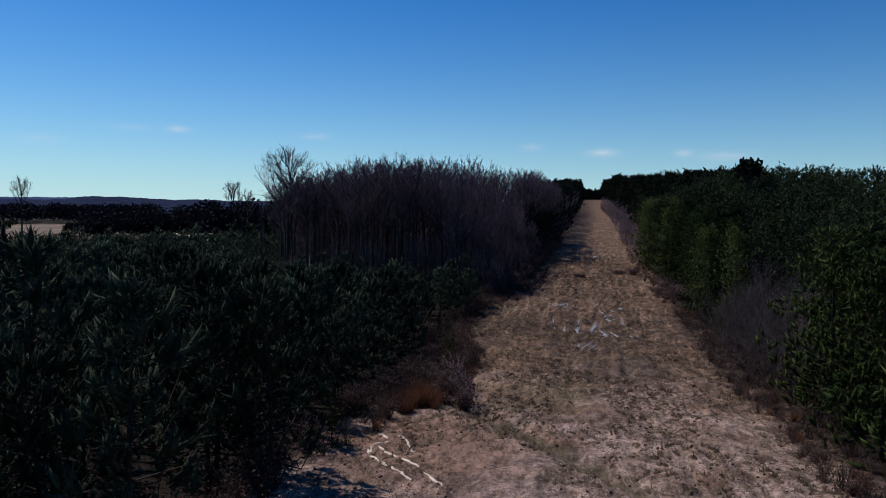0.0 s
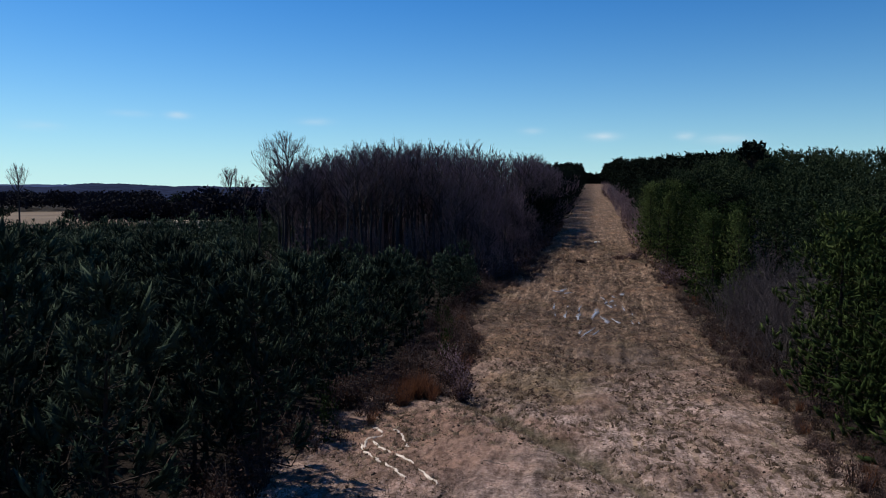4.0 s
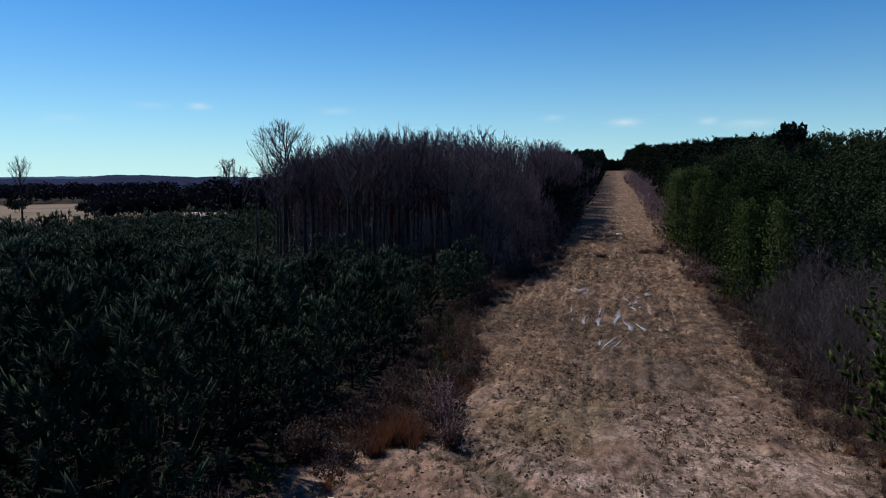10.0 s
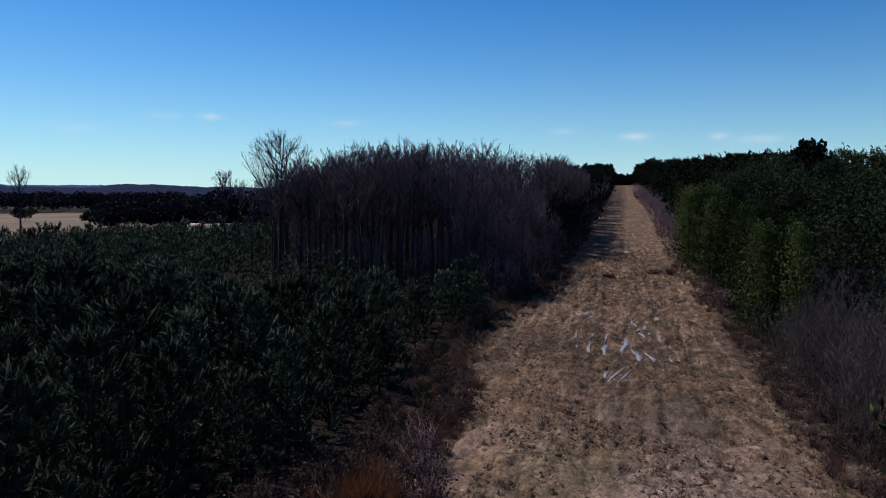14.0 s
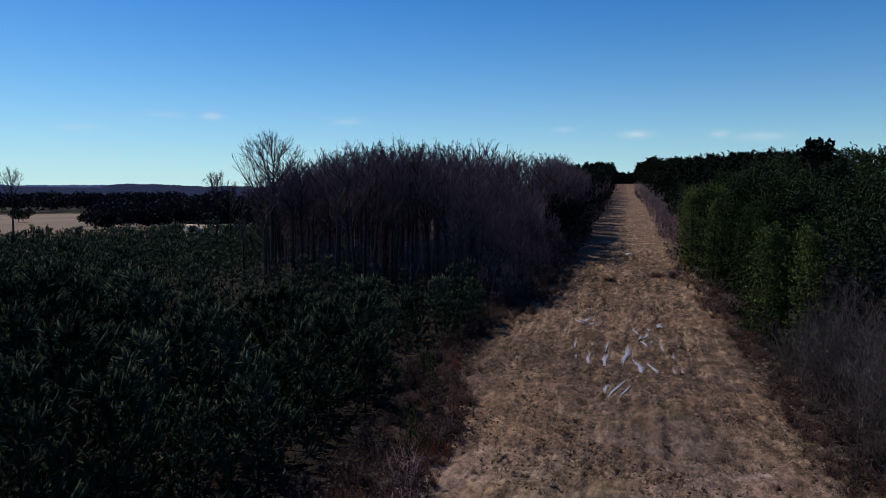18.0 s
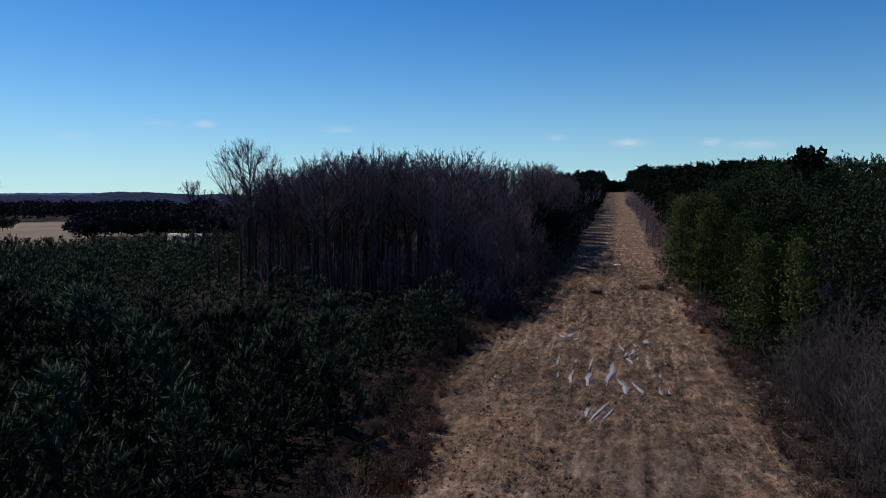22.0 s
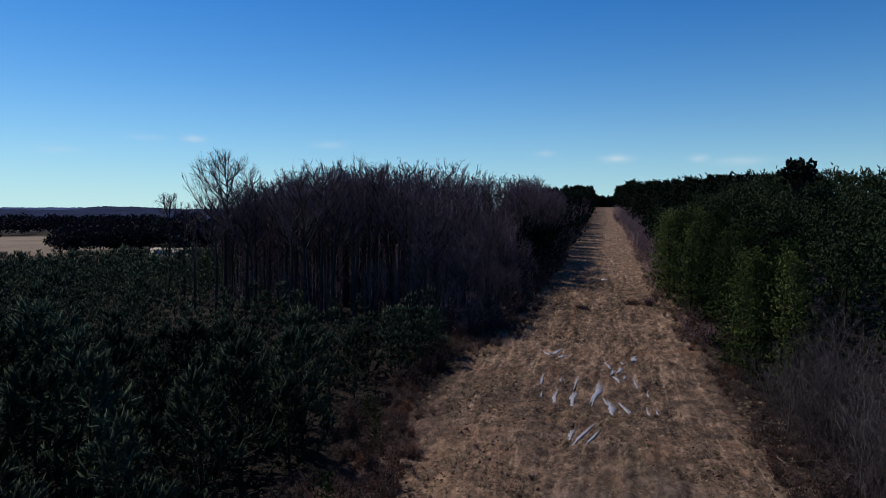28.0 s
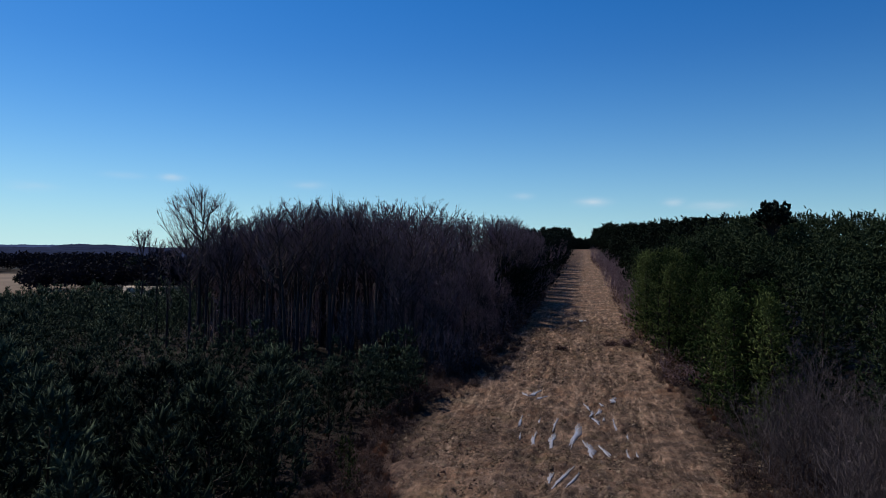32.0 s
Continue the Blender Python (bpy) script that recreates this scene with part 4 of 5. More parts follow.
# dark evergreens along the wood's border
kinds = []
for k in range(4):
    tr, cr = tall_pine(250 + k, 8.0, 48, 7, 8, 0.09, low=0.03, spreadw=0.26, long=1.1, sides=4, rings=1)
    kinds.append(make_thing("border_cedar", "dark evergreen cedar at the bare wood's border", "cedar tree", "evergreens at the wood's border",
                            [("trunk", tr, PINE_BARK, ""), ("crown", cr, CEDAR, "")]))
sp = []
for y, d, h in ((106, 3.2, 4.5), (110, 4.5, 5.5), (114, 2.4, 5.5), (118, 3.5, 7.0), (123, 2.4, 6.0), (136, 2.0, 6.5), (139, 3.4, 7.5), (153, 2.2, 7.0), (172, 2.4, 8.0), (193, 2.2, 8.5), (208, 2.4, 8.0), (230, 2.0, 8.5), (127, 2.5, 7.0), (131, 3.8, 8.0), (143, 2.4, 7.5), (147, 3.0, 8.5), (160, 2.2, 7.0), (166, 3.0, 8.0),
                (180, 2.0, 8.0), (186, 3.2, 9.0), (201, 2.0, 8.0), (215, 1.8, 8.5), (222, 3.0, 9.0), (240, 1.6, 8.5), (258, 1.5, 8.0), (263, 2.6, 9.0), (281, 1.5, 8.0), (300, 1.4, 8.5), (318, 1.4, 8.0), (340, 1.2, 8.0)):
    h *= 1.0 if y < 117 else 1.22
    x = float(left_edge(y)) - d + (0.0 if y < 117 else 0.5)
    sp.append(place(x, y, float(ground_z(x, y)) - 0.05, rng.uniform(0, 6.28), h / 8.0, rng.normal(0, 0.03)))
grove(kinds, sp)

# low growth at the wood's border
kinds = []
for k in range(5):
    tr, lb, tw = bare_tree(260 + k, 7.0, 12, 6, 4, low=0.08, reach=0.25, thick=0.75, twig_w=0.028, sides=5, sprigs=4, steep=1.3)
    kinds.append(make_thing("understory_tree", "small leafless brown tree at the wood's border", "small tree", "low growth at the wood's border",
                            [("trunk", joined(tr, lb), BARK, ""), ("crown", tw, BRUSH_TWIG, "fine bare twigs")]))
sp, far_sp = [], []
for i in range(85):
    y = 83 + 55 * rng.random() ** 1.2
    x = float(left_edge(y)) - rng.uniform(0.2, 4.0)
    sp.append(place(x, y, float(ground_z(x, y)) - 0.03, rng.uniform(0, 6.28), rng.uniform(0.3, 0.6) + 0.12 * (float(left_edge(y)) - x), rng.normal(0, 0.06)))
for i in range(46):
    y = rng.uniform(87, 122)
    x = float(left_edge(y)) - rng.uniform(3.5, 13)
    sp.append(place(x, y, float(ground_z(x, y)) - 0.03, rng.uniform(0, 6.28), rng.uniform(0.8, 1.3), rng.normal(0, 0.06)))
for i in range(60):
    x = rng.uniform(-39, -12)
    y = float(hw_front(x)) + rng.uniform(1.0, 10)
    sp.append(place(x, y, float(ground_z(x, y)) - 0.03, rng.uniform(0, 6.28), rng.uniform(0.5, 0.9), rng.normal(0, 0.06)))
grove(kinds, sp)
for i in range(130):
    y = 138 + 160 * rng.random() ** 1.2
    x = float(left_edge(y)) - rng.uniform(0.0, 4.0)
    far_sp.append((x, y, float(ground_z(x, y)), rng.uniform(0, 6.28), rng.uniform(0.6, 1.4)))
for i in range(190):
    x = rng.uniform(-42, -10)
    y = float(hw_front(x)) + rng.uniform(9, 44)
    far_sp.append((x, y, float(ground_z(x, y)), rng.uniform(0, 6.28), rng.uniform(0.8, 1.6)))
for i in range(110):
    y = 112 + 230 * rng.random() ** 1.2
    x = float(right_edge(y)) + rng.uniform(-0.5, 2.6)
    far_sp.append((x, y, float(ground_z(x, y)), rng.uniform(0, 6.28), rng.uniform(0.7, 1.1) * (1.0 if 122 < y < 220 else 0.7)))
shapes = [bare_tree(280 + k, 7.0, 7, 4, 4, low=0.06, reach=0.28, thick=0.8, twig_w=0.1, sides=3, sprigs=2, steep=1.3) for k in range(4)]
stuff("woods_border", spread([joined(*s).arrays() for s in shapes], far_sp), BRUSH_TWIG, "brown leafless saplings along the far border", "bare woods")

# single bare trees that stand out, each limb a part of its own
for (x, y, h, lm, rc, low, lab) in ((-41.0, 94.6, 18.4, 24, 0.27, 0.46, "spreading leafless tree taller than its neighbours"),
                                    (-53.5, 103.0, 14.2, 9, 0.2, 0.62, "slim leafless tree standing among young pines"),
                                    (-50.8, 102.0, 12.8, 8, 0.18, 0.62, "slim leafless tree standing among young pines"),
                                    (-45.0, 95.0, 11.0, 8, 0.05, 0.35, "dead thin snag standing among young pines"),
                                    (-13.0, 91.0, 9.0, 7, 0.2, 0.42, "dark forked leaning tree in front of the wood"),
                                    (-126.0, 142.0, 18.6, 12, 0.16, 0.55, "lone leafless tree on the far side of the pines")):
    tr, lb, tw = bare_tree(int(300 + abs(x)), h, lm, 10, 6, low=low, reach=rc, thick=1.15, twig_w=0.032, sprigs=5, steep=1.25 if lm > 15 else 2.3)
    e = make_thing("bare_tree", lab, "tree", "", [("trunk", tr, BARK, "")])
    step = 2
    for i in range(lm):
        limb = Geo()
        for v, t in zip(lb.v[i * step:(i + 1) * step], lb.t[i * step:(i + 1) * step]):
            limb.add(v, t - t.min())
        ob = part("limb", limb, BARK, e)
        twig = Geo()
        for v, t in zip(tw.v[i:i + 1], tw.t[i:i + 1]):
            twig.add(v, t - t.min())
        tagged(part("twig_spray", twig, TWIG, ob), "fine bare twigs", kind="stuff")
    e.location = (x, y, float(ground_z(x, y)) - 0.05)
    e.rotation_euler = (0, 0.14 if h == 9.0 else 0.0, 0)

# ---- tall pines on the east side ----
ep_edge, ep_near, ep_mid, ep_far = [], [], [], []
for rx_ in np.arange(9, 80, 2.9):
    for ry_ in np.arange(-32, 560, 3.0):
        x, y = rx_ + rng.normal(0, 0.6), ry_ + rng.normal(0, 0.7)
        e = float(right_edge(y))
        if x < e + (1.6 if y < 90 else 0.7) or rng.random() < 0.08:
            continue
        if 43 < y < 71 and x < e + 6.0 or y < 43 and x < e + 3.0:
            continue
        if x > e + 28 or x > e + 22 and (y > 115 or rng.random() < 0.3) or (y < 40 and x > 36) or (y > 180 and x > e + 12) or (y > 150 and rng.random() < 0.3) or (y > 260 and rng.random() < 0.45):
            continue
        deep = float(smooth_step(np.array(x - e), 1, 13))
        grow = float(smooth_step(np.array(y), 55, 95))
        late = float(smooth_step(np.array(y), 110, 230))
        h = 8.2 + deep * 1.6 + grow * (1.0 + deep * 2.6) + late * 0.6 + rng.normal(0, 0.5) - (0.9 if math.hypot(x - 18.4, y - 92) < 7 else 0.0)
        spot = (x, y, float(ground_z(x, y)) - 0.05, rng.uniform(0, 6.28), h / 11.0)
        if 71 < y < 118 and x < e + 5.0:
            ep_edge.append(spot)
        elif 14 < y < 105 and x < e + (13 if y < 62 else 7):
            ep_near.append(spot)
        elif y < 125:
            ep_mid.append(spot)
        else:
            ep_far.append(spot)
for x, y, h in ((10.9, 36.4, 8.6), (12.6, 33.2, 8.0), (10.8, 30.2, 7.6), (11.6, 26.5, 7.8), (13.2, 39.0, 8.8), (11.0, 22.5, 7.5), (12.8, 42.0, 8.5)):
    tr, cr = tall_pine(int(380 + y), h, 56, 8, 32, 0.021, low=0.03, spreadw=0.25, sides=4, rings=1)
    e_ = make_thing("edge_pine", "yellowish-green pine with drooping boughs at the strip's edge", "pine tree", "pines beside the strip", [("trunk", tr, PINE_BARK, ""), ("crown", cr, NEEDLE_SUN, "")])
    e_.location = (x, y, float(ground_z(x, y)) - 0.05)
kinds = []
for k in range(6):
    tr, cr = tall_pine(400 + k, 11.0, 60, 8, 20, 0.031, low=0.03, spreadw=0.2, sides=4, rings=1)
    kinds.append(make_thing("tall_pine", "dense green loblolly pine with boughs to the ground", "pine tree", "pines beside the strip",
                            [("trunk", tr, PINE_BARK, ""), ("crown", cr, NEEDLE_OLD, "")]))
grove(kinds, [place(*s, lean=rng.normal(0, 0.03)) for s in ep_near])
# pines at the strip's edge, their needles coloured as if sunlit
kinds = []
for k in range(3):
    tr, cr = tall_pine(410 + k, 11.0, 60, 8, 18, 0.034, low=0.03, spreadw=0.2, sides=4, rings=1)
    kinds.append(make_thing("tall_pine", "yellowish-green pine with painted-in sunlight and boughs to the ground", "pine tree", "pines beside the strip",
                            [("trunk", tr, PINE_BARK, ""), ("crown", cr, NEEDLE_EDGE_LIT, "")]))
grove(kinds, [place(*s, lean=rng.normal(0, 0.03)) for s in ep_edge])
shapes = [tall_pine(440 + k, 11.0, 24, 6, 9, 0.045, low=0.5, spreadw=0.17, long=1.0, sides=3, rings=1) for k in range(6)]
stuff("pine_forest", spread([c.arrays() for _, c in shapes], ep_mid), NEEDLE_OLD, "closed dark green pine forest beside the strip", "pine forest")
shapes = [tall_pine(420 + k, 11.0, 13, 3, 3, 0.14, low=0.5, spreadw=0.17, long=1.6, sides=3, rings=1) for k in range(6)]
stuff("pine_forest", spread([c.arrays() for _, c in shapes], ep_far), NEEDLE_OLD, "closed dark green pine forest on rising ground", "pine forest")

# pines that close the strip far up
def scatter(x0, x1, dx, y0, y1, dy, s0, s1, keep=1.0):
    out = []
    for x in np.arange(x0, x1, dx):
        for y in np.arange(y0, y1, dy):
            if rng.random() < keep:
                px, py = x + rng.normal(0, dx * 0.3), y + rng.normal(0, dy * 0.3)
                out.append((px, py, float(ground_z(px, py)) - 0.1, rng.uniform(0, 6.28), rng.uniform(s0, s1)))
    return out


end_shapes = [tall_pine(480 + k, 11.0, 26, 3, 3, 0.25, low=0.02, spreadw=0.18, long=2.0, sides=3, rings=1) for k in range(4)]
wp = [s for s in scatter(-17, -3, 2.6, 200, 560, 8.5, 0.7, 1.1) if s[0] < float(left_edge(s[1])) - 0.3]
ep = scatter(-45, 40, 2.3, 556, 585, 3.6, 0.8, 0.98)
stuff("pine_forest", spread([c.arrays() for _, c in end_shapes], wp + ep), CEDAR, "dark pines closing the far end of the strip", "pine forest")

# emergent round-headed tree over the pine canopy
r_ = np.random.default_rng(470)
tr, cr = Geo(), Geo()
tr.tube([(0, 0, 0), (0.1, 0, 6), (0, 0.1, 11), (0.1, 0, 14.2)], [0.2, 0.16, 0.12, 0.03], 7)
for q in range(34):
    a, z = q * 2.4, r_.uniform(13.0, 15.0)
    rad = 1.6 * math.sqrt(max(0.04, 1 - ((z - 13.6) / 1.55) ** 2)) * math.sqrt(r_.uniform(0.1, 1.0))
    c = np.array([math.cos(a) * rad, math.sin(a) * rad, z])
    tr.tube([(0, 0, 11.6 + 0.5 * (q % 3)), c * [0.5, 0.5, 1] - [0, 0, 0.5], c], [0.07, 0.045, 0.0], 4)
    b = c + r_.normal(0, 0.24, (9, 3)) * [1, 1, 0.6]
    cr.brushes(b, r_.normal(0, 0.6, (9, 3)) + [0, 0, 0.8], r_.uniform(0.3, 0.5, 9), 8, 0.04, r_, 0.36)
e = make_thing("emergent_pine", "old round-headed pine rising above the canopy", "pine tree", "", [("trunk", tr, PINE_BARK, ""), ("crown", cr, CEDAR, "")])
e.location = (18.4, 92.0, float(ground_z(18.4, 92)))
e.scale = (0.95, 0.95, 1.012)

# ---- grey thicket on the east side ----
kinds = []
for k in range(6):
    tr, lb, tw = bare_tree(500 + k, 6.0, 12, 6, 5, low=0.06, reach=0.32, thick=0.7, twig_w=0.022, sides=5, sprigs=4, steep=1.2)
    kinds.append(make_thing("bare_sapling", "leafless grey sapling of a dense thicket", "sapling", "grey thicket",
                            [("trunk", joined(tr, lb), GREY_TWIG, ""), ("crown", tw, GREY_TWIG, "fine bare twigs")]))
sp = []
for i in range(105):
    y = rng.uniform(43, 71)
    d = 0.2 + 6.5 * rng.random()
    x = float(right_edge(y)) + d
    sp.append(place(x, y, float(ground_z(x, y)) - 0.03, rng.uniform(0, 6.28), rng.uniform(0.35, 0.8) + 0.08 * d * rng.random() ** 0.5, rng.normal(0, 0.22)))
grove(kinds, sp)

# ---- brush along both borders ----
kinds = []
for k in range(6):
    st, lf = bush(600 + k, 1.5, 1.0, 18, 10, 0.12, 0.08)
    kinds.append(make_thing("brush", "tangled leafless brown briar bush", "bush", "brush along the borders", [("stem_tangle", st, BARK, ""), ("foliage", lf, DEAD_LEAF, "withered brown leaves")]))
sp = []
for i in range(130):
    y = rng.uniform(33, 84) if i % 4 else rng.uniform(17, 33)
    x = float(left_edge(y)) - rng.uniform(-0.2, float(np.interp(y, [20, 30, 36, 56, 66], [2.8, 2.6, 3.8, 3.8, 2.2])))
    sp.append(place(x, y, stand(x, y) - 0.02, rng.uniform(0, 6.28), rng.uniform(0.5, 1.2)))
for i in range(95):
    y = 18 + 90 * rng.random() ** 1.1
    x = float(right_edge(y)) + rng.uniform(-1.1, 2.0)
    sp.append(place(x, y, stand(x, y) - 0.02, rng.uniform(0, 6.28), rng.uniform(0.3, 0.85)))
for i in range(34):
    y = rng.uniform(44, 66)
    x = float(right_edge(y)) + rng.uniform(0.6, 5.5)
    sp.append(place(x, y, stand(x, y) - 0.02, rng.uniform(0, 6.28), rng.uniform(0.6, 1.3)))
for i in range(36):
    y = rng.uniform(21, 48)
    x = float(right_edge(y)) + rng.uniform(-1.2, 1.6)
    sp.append(place(x, y, stand(x, y) - 0.02, rng.uniform(0, 6.28), rng.uniform(0.2, 0.5)))
grove(kinds, sp)
far_brush = []
for i in range(520):
    y = 84 + 250 * rng.random() ** 1.5
    if rng.random() < 0.75:
        x = float(left_edge(y)) - rng.uniform(-0.5, 2.5)
    else:
        x = float(right_edge(y)) + rng.uniform(-0.6, 2.2)
    far_brush.append((x, y, float(ground_z(x, y)), rng.uniform(0, 6.28), rng.uniform(0.5, 1.6)))
shapes = [bush(640 + k, 1.5, 0.9, 8, 6, 0.2, 0.14) for k in range(4)]
stuff("border_brush", spread([s.arrays() for s, _ in shapes], far_brush), TWIG, "bare stems of brush along the far borders", "brush")
stuff("border_brush", spread([l.arrays() for _, l in shapes], far_brush), DEAD_LEAF, "brown dead leaves of brush along the far borders", "brush")

briars = []
for i in range(470):
    y = rng.uniform(35, 70)
    wide = float(np.interp(y, [35, 40, 50, 58, 66, 72], [2.0, 4.0, 4.5, 4.0, 2.0, 1.0]))
    x = float(left_edge(y)) + rng.normal(0.3, 0.5) - wide * rng.random()
    briars.append((x, y, stand(x, y) - 0.02, rng.uniform(0, 6.28), rng.uniform(0.3, 0.8)))
for i in range(60):
    y = rng.uniform(30, 86)
    x = float(left_edge(y)) - rng.uniform(0.0, 2.0)
    briars.append((x, y, stand(x, y) - 0.02, rng.uniform(0, 6.28), rng.uniform(0.45, 1.0)))
for i in range(190):
    y = rng.uniform(20, 96)
    x = float(right_edge(y)) + rng.uniform(-1.3, 1.6)
    briars.append((x, y, stand(x, y) - 0.02, rng.uniform(0, 6.28), rng.uniform(0.35, 0.85)))
bank = np.random.default_rng(77)
for i in range(330):
    y = bank.uniform(77, 101)
    x = float(left_edge(y)) + 3.4 - 4.6 * bank.random() ** 0.75 - 0.08 * abs(y - 87)
    briars.append((x, y, stand(x, y) - 0.02, bank.uniform(0, 6.28), bank.uniform(0.3, 0.8)))
shapes = [bush(680 + k, 0.95, 0.75, 20, 5, 0.09, 0.05) for k in range(4)]
keep = rng.bit_generator.state
stuff("low_briars", spread([a.arrays() for a, _ in shapes], briars), BRIAR, "low tangle of purplish bare briar stems along the borders", "brush")
rng.bit_generator.state = keep
stuff("briar_leaves", spread([b.arrays() for _, b in shapes], briars), DEAD_LEAF, "withered brown leaves among the low briars", "brush")

# rust-coloured broomsedge and dark bushes at the corner of the pines
kinds = []
for k in range(3):
    g = grass_clump(660 + k, 1.0, 90, 0.03, 0.35)
    kinds.append(make_thing("broomsedge", "rust-orange broomsedge clump at the border", "grass clump", "broomsedge clumps", [("blade_tuft", g, SEDGE, "")]))
sp = []
for i in range(46):
    x, y = rng.normal(-7.9, 0.75), rng.normal(34.6, 1.0)
    sp.append(place(x, y, stand(x, y), rng.uniform(0, 6.28), rng.uniform(0.6, 1.25)))
for i in range(30):
    y = rng.uniform(38, 72)
    x = float(left_edge(y)) - rng.uniform(-0.6, 2.6)
    sp.append(place(x, y, stand(x, y), rng.uniform(0, 6.28), rng.uniform(0.4, 0.85)))
for i in range(60):
    y = rng.uniform(22, 100)
    x = float(right_edge(y)) + rng.uniform(-1.0, 0.6) if i % 2 else float(left_edge(y)) + rng.uniform(-1.2, 0.5)
    sp.append(place(x, y, stand(x, y), rng.uniform(0, 6.28), rng.uniform(0.35, 0.7)))
grove(kinds, sp)
for (x, y, h, w) in ((-5.7, 34.9, 1.5, 0.7), (-6.2, 36.2, 1.9, 0.9), (-6.9, 38.6, 2.0, 1.2), (5.9, 99.4, 1.2, 1.3), (3.9, 100.6, 0.7, 1.8), (-1.2, 98.3, 0.5, 1.2)):
    st, lf = bush(int(700 + y), h, w, 45, 14, 0.12, 0.07)
    e = make_thing("dark_bush", "dense dark brown bush of bare stems", "bush", "", [("stem_tangle", st, TWIG, ""), ("foliage", lf, DEAD_LEAF, "withered brown leaves")])
    e.location = (x, y, stand(x, y) - 0.03)

# ---- open strip: grass, clods, sand, stone ----
def strip_spots(n, y0, y1, power, s0, s1, margin=0.0, gaps=0.78):
    out = []
    for y in y0 + (y1 - y0) * rng.random(n) ** power:
        x = rng.uniform(float(left_edge(y)) - margin, float(right_edge(y)) + margin)
        out.append((x, y, 0.0, rng.uniform(0, 6.28), rng.uniform(s0, s1)))
    a = np.array(out)
    a[:, 2] = ground_z(a[:, 0], a[:, 1]) + relief(a[:, 0], a[:, 1])
    wet = np.zeros(len(a), bool)
    for px, py, hw, hl, turn in PUDDLES:
        wet |= (np.abs(a[:, 0] - px) < hw * 1.1 + 0.1) & (np.abs(a[:, 1] - py) < hl * 1.05)
    keep_ = lumps(a[:, 0] * 0.45, a[:, 1] * 0.22, 41) + 0.6 * lumps(a[:, 0] * 1.3, a[:, 1] * 0.5, 43) + rng.normal(0, 0.12, len(a)) > gaps
    return a[~wet & keep_]


tufts = [grass_clump(800 + k, 0.2, 5, 0.032, 1.9).arrays() for k in range(6)]
spots_ = strip_spots(40000, 17, 125, 1.5, 0.35, 1.1, 0.8, 0.58)
stuff("dead_grass", spread(tufts, spots_), STRAW, "short dead winter grass all over the strip", "dry grass")
stuff("green_grass", spread(tufts, strip_spots(900, 17, 70, 1.2, 0.5, 1.1)), GREEN_GRASS, "sparse green winter grass", "grass")
def tussock(seed):
    """A low matted clump: a ragged mound with blades over its rim."""
    r = np.random.default_rng(seed)
    g = Geo()
    k = 7
    a = np.arange(k) * 6.2832 / k + r.uniform(0, 1)
    rim = np.stack([np.cos(a), np.sin(a), np.zeros(k)], 1) * r.uniform(0.10, 0.24, (k, 1)) * [0.8, 1.5, 1] - [0, 0, 0.03]
    top = rim * r.uniform(0.35, 0.75, (k, 1)) + np.stack([np.zeros(k), np.zeros(k), r.uniform(0.03, 0.08, k)], 1)
    v = np.concatenate([rim, top, [[0.02, 0.02, r.uniform(0.03, 0.07)]]])
    t = [q for j in range(k) for q in ((j, (j + 1) % k, k + (j + 1) % k), (j, k + (j + 1) % k, k + j), (k + j, k + (j + 1) % k, 2 * k))]
    g.add(v, t)
    b = r.normal(0, 0.09, (9, 3)) * [1, 1, 0] + [0, 0, 0.05]
    g.blades(b, b * [6, 6, 0] + [0, 0, 0.55], r.uniform(0.12, 0.26, 9), 0.03, r)
    return g.arrays()


def along(spots):
    """Turns the clumps roughly into line with the mown rows."""
    spots[:, 3] = rng.normal(0, 0.3, len(spots)) + np.pi * (rng.random(len(spots)) < 0.5)
    return spots


mounds = [tussock(840 + k) for k in range(8)]
stuff("grass_tussocks", spread(mounds, along(strip_spots(7000, 24, 118, 1.1, 0.4, 1.1, 0.8, 0.78))), STRAW, "matted tussocks of dead straw-coloured grass", "dry grass")
stuff("weed_tussocks", spread(mounds, along(strip_spots(2200, 34, 112, 1.1, 0.3, 0.9, 0.8, 0.85))), DEAD_LEAF, "dark brown tussocks of withered weeds", "weeds")
weeds = [grass_clump(820 + k, 0.1, 8, 0.05, 1.2).arrays() for k in range(4)]
stuff("weed_tufts", spread(weeds, strip_spots(650, 17, 110, 1.4, 0.35, 0.9, 0.5)), DEAD_LEAF, "dark withered weed tufts", "weeds")

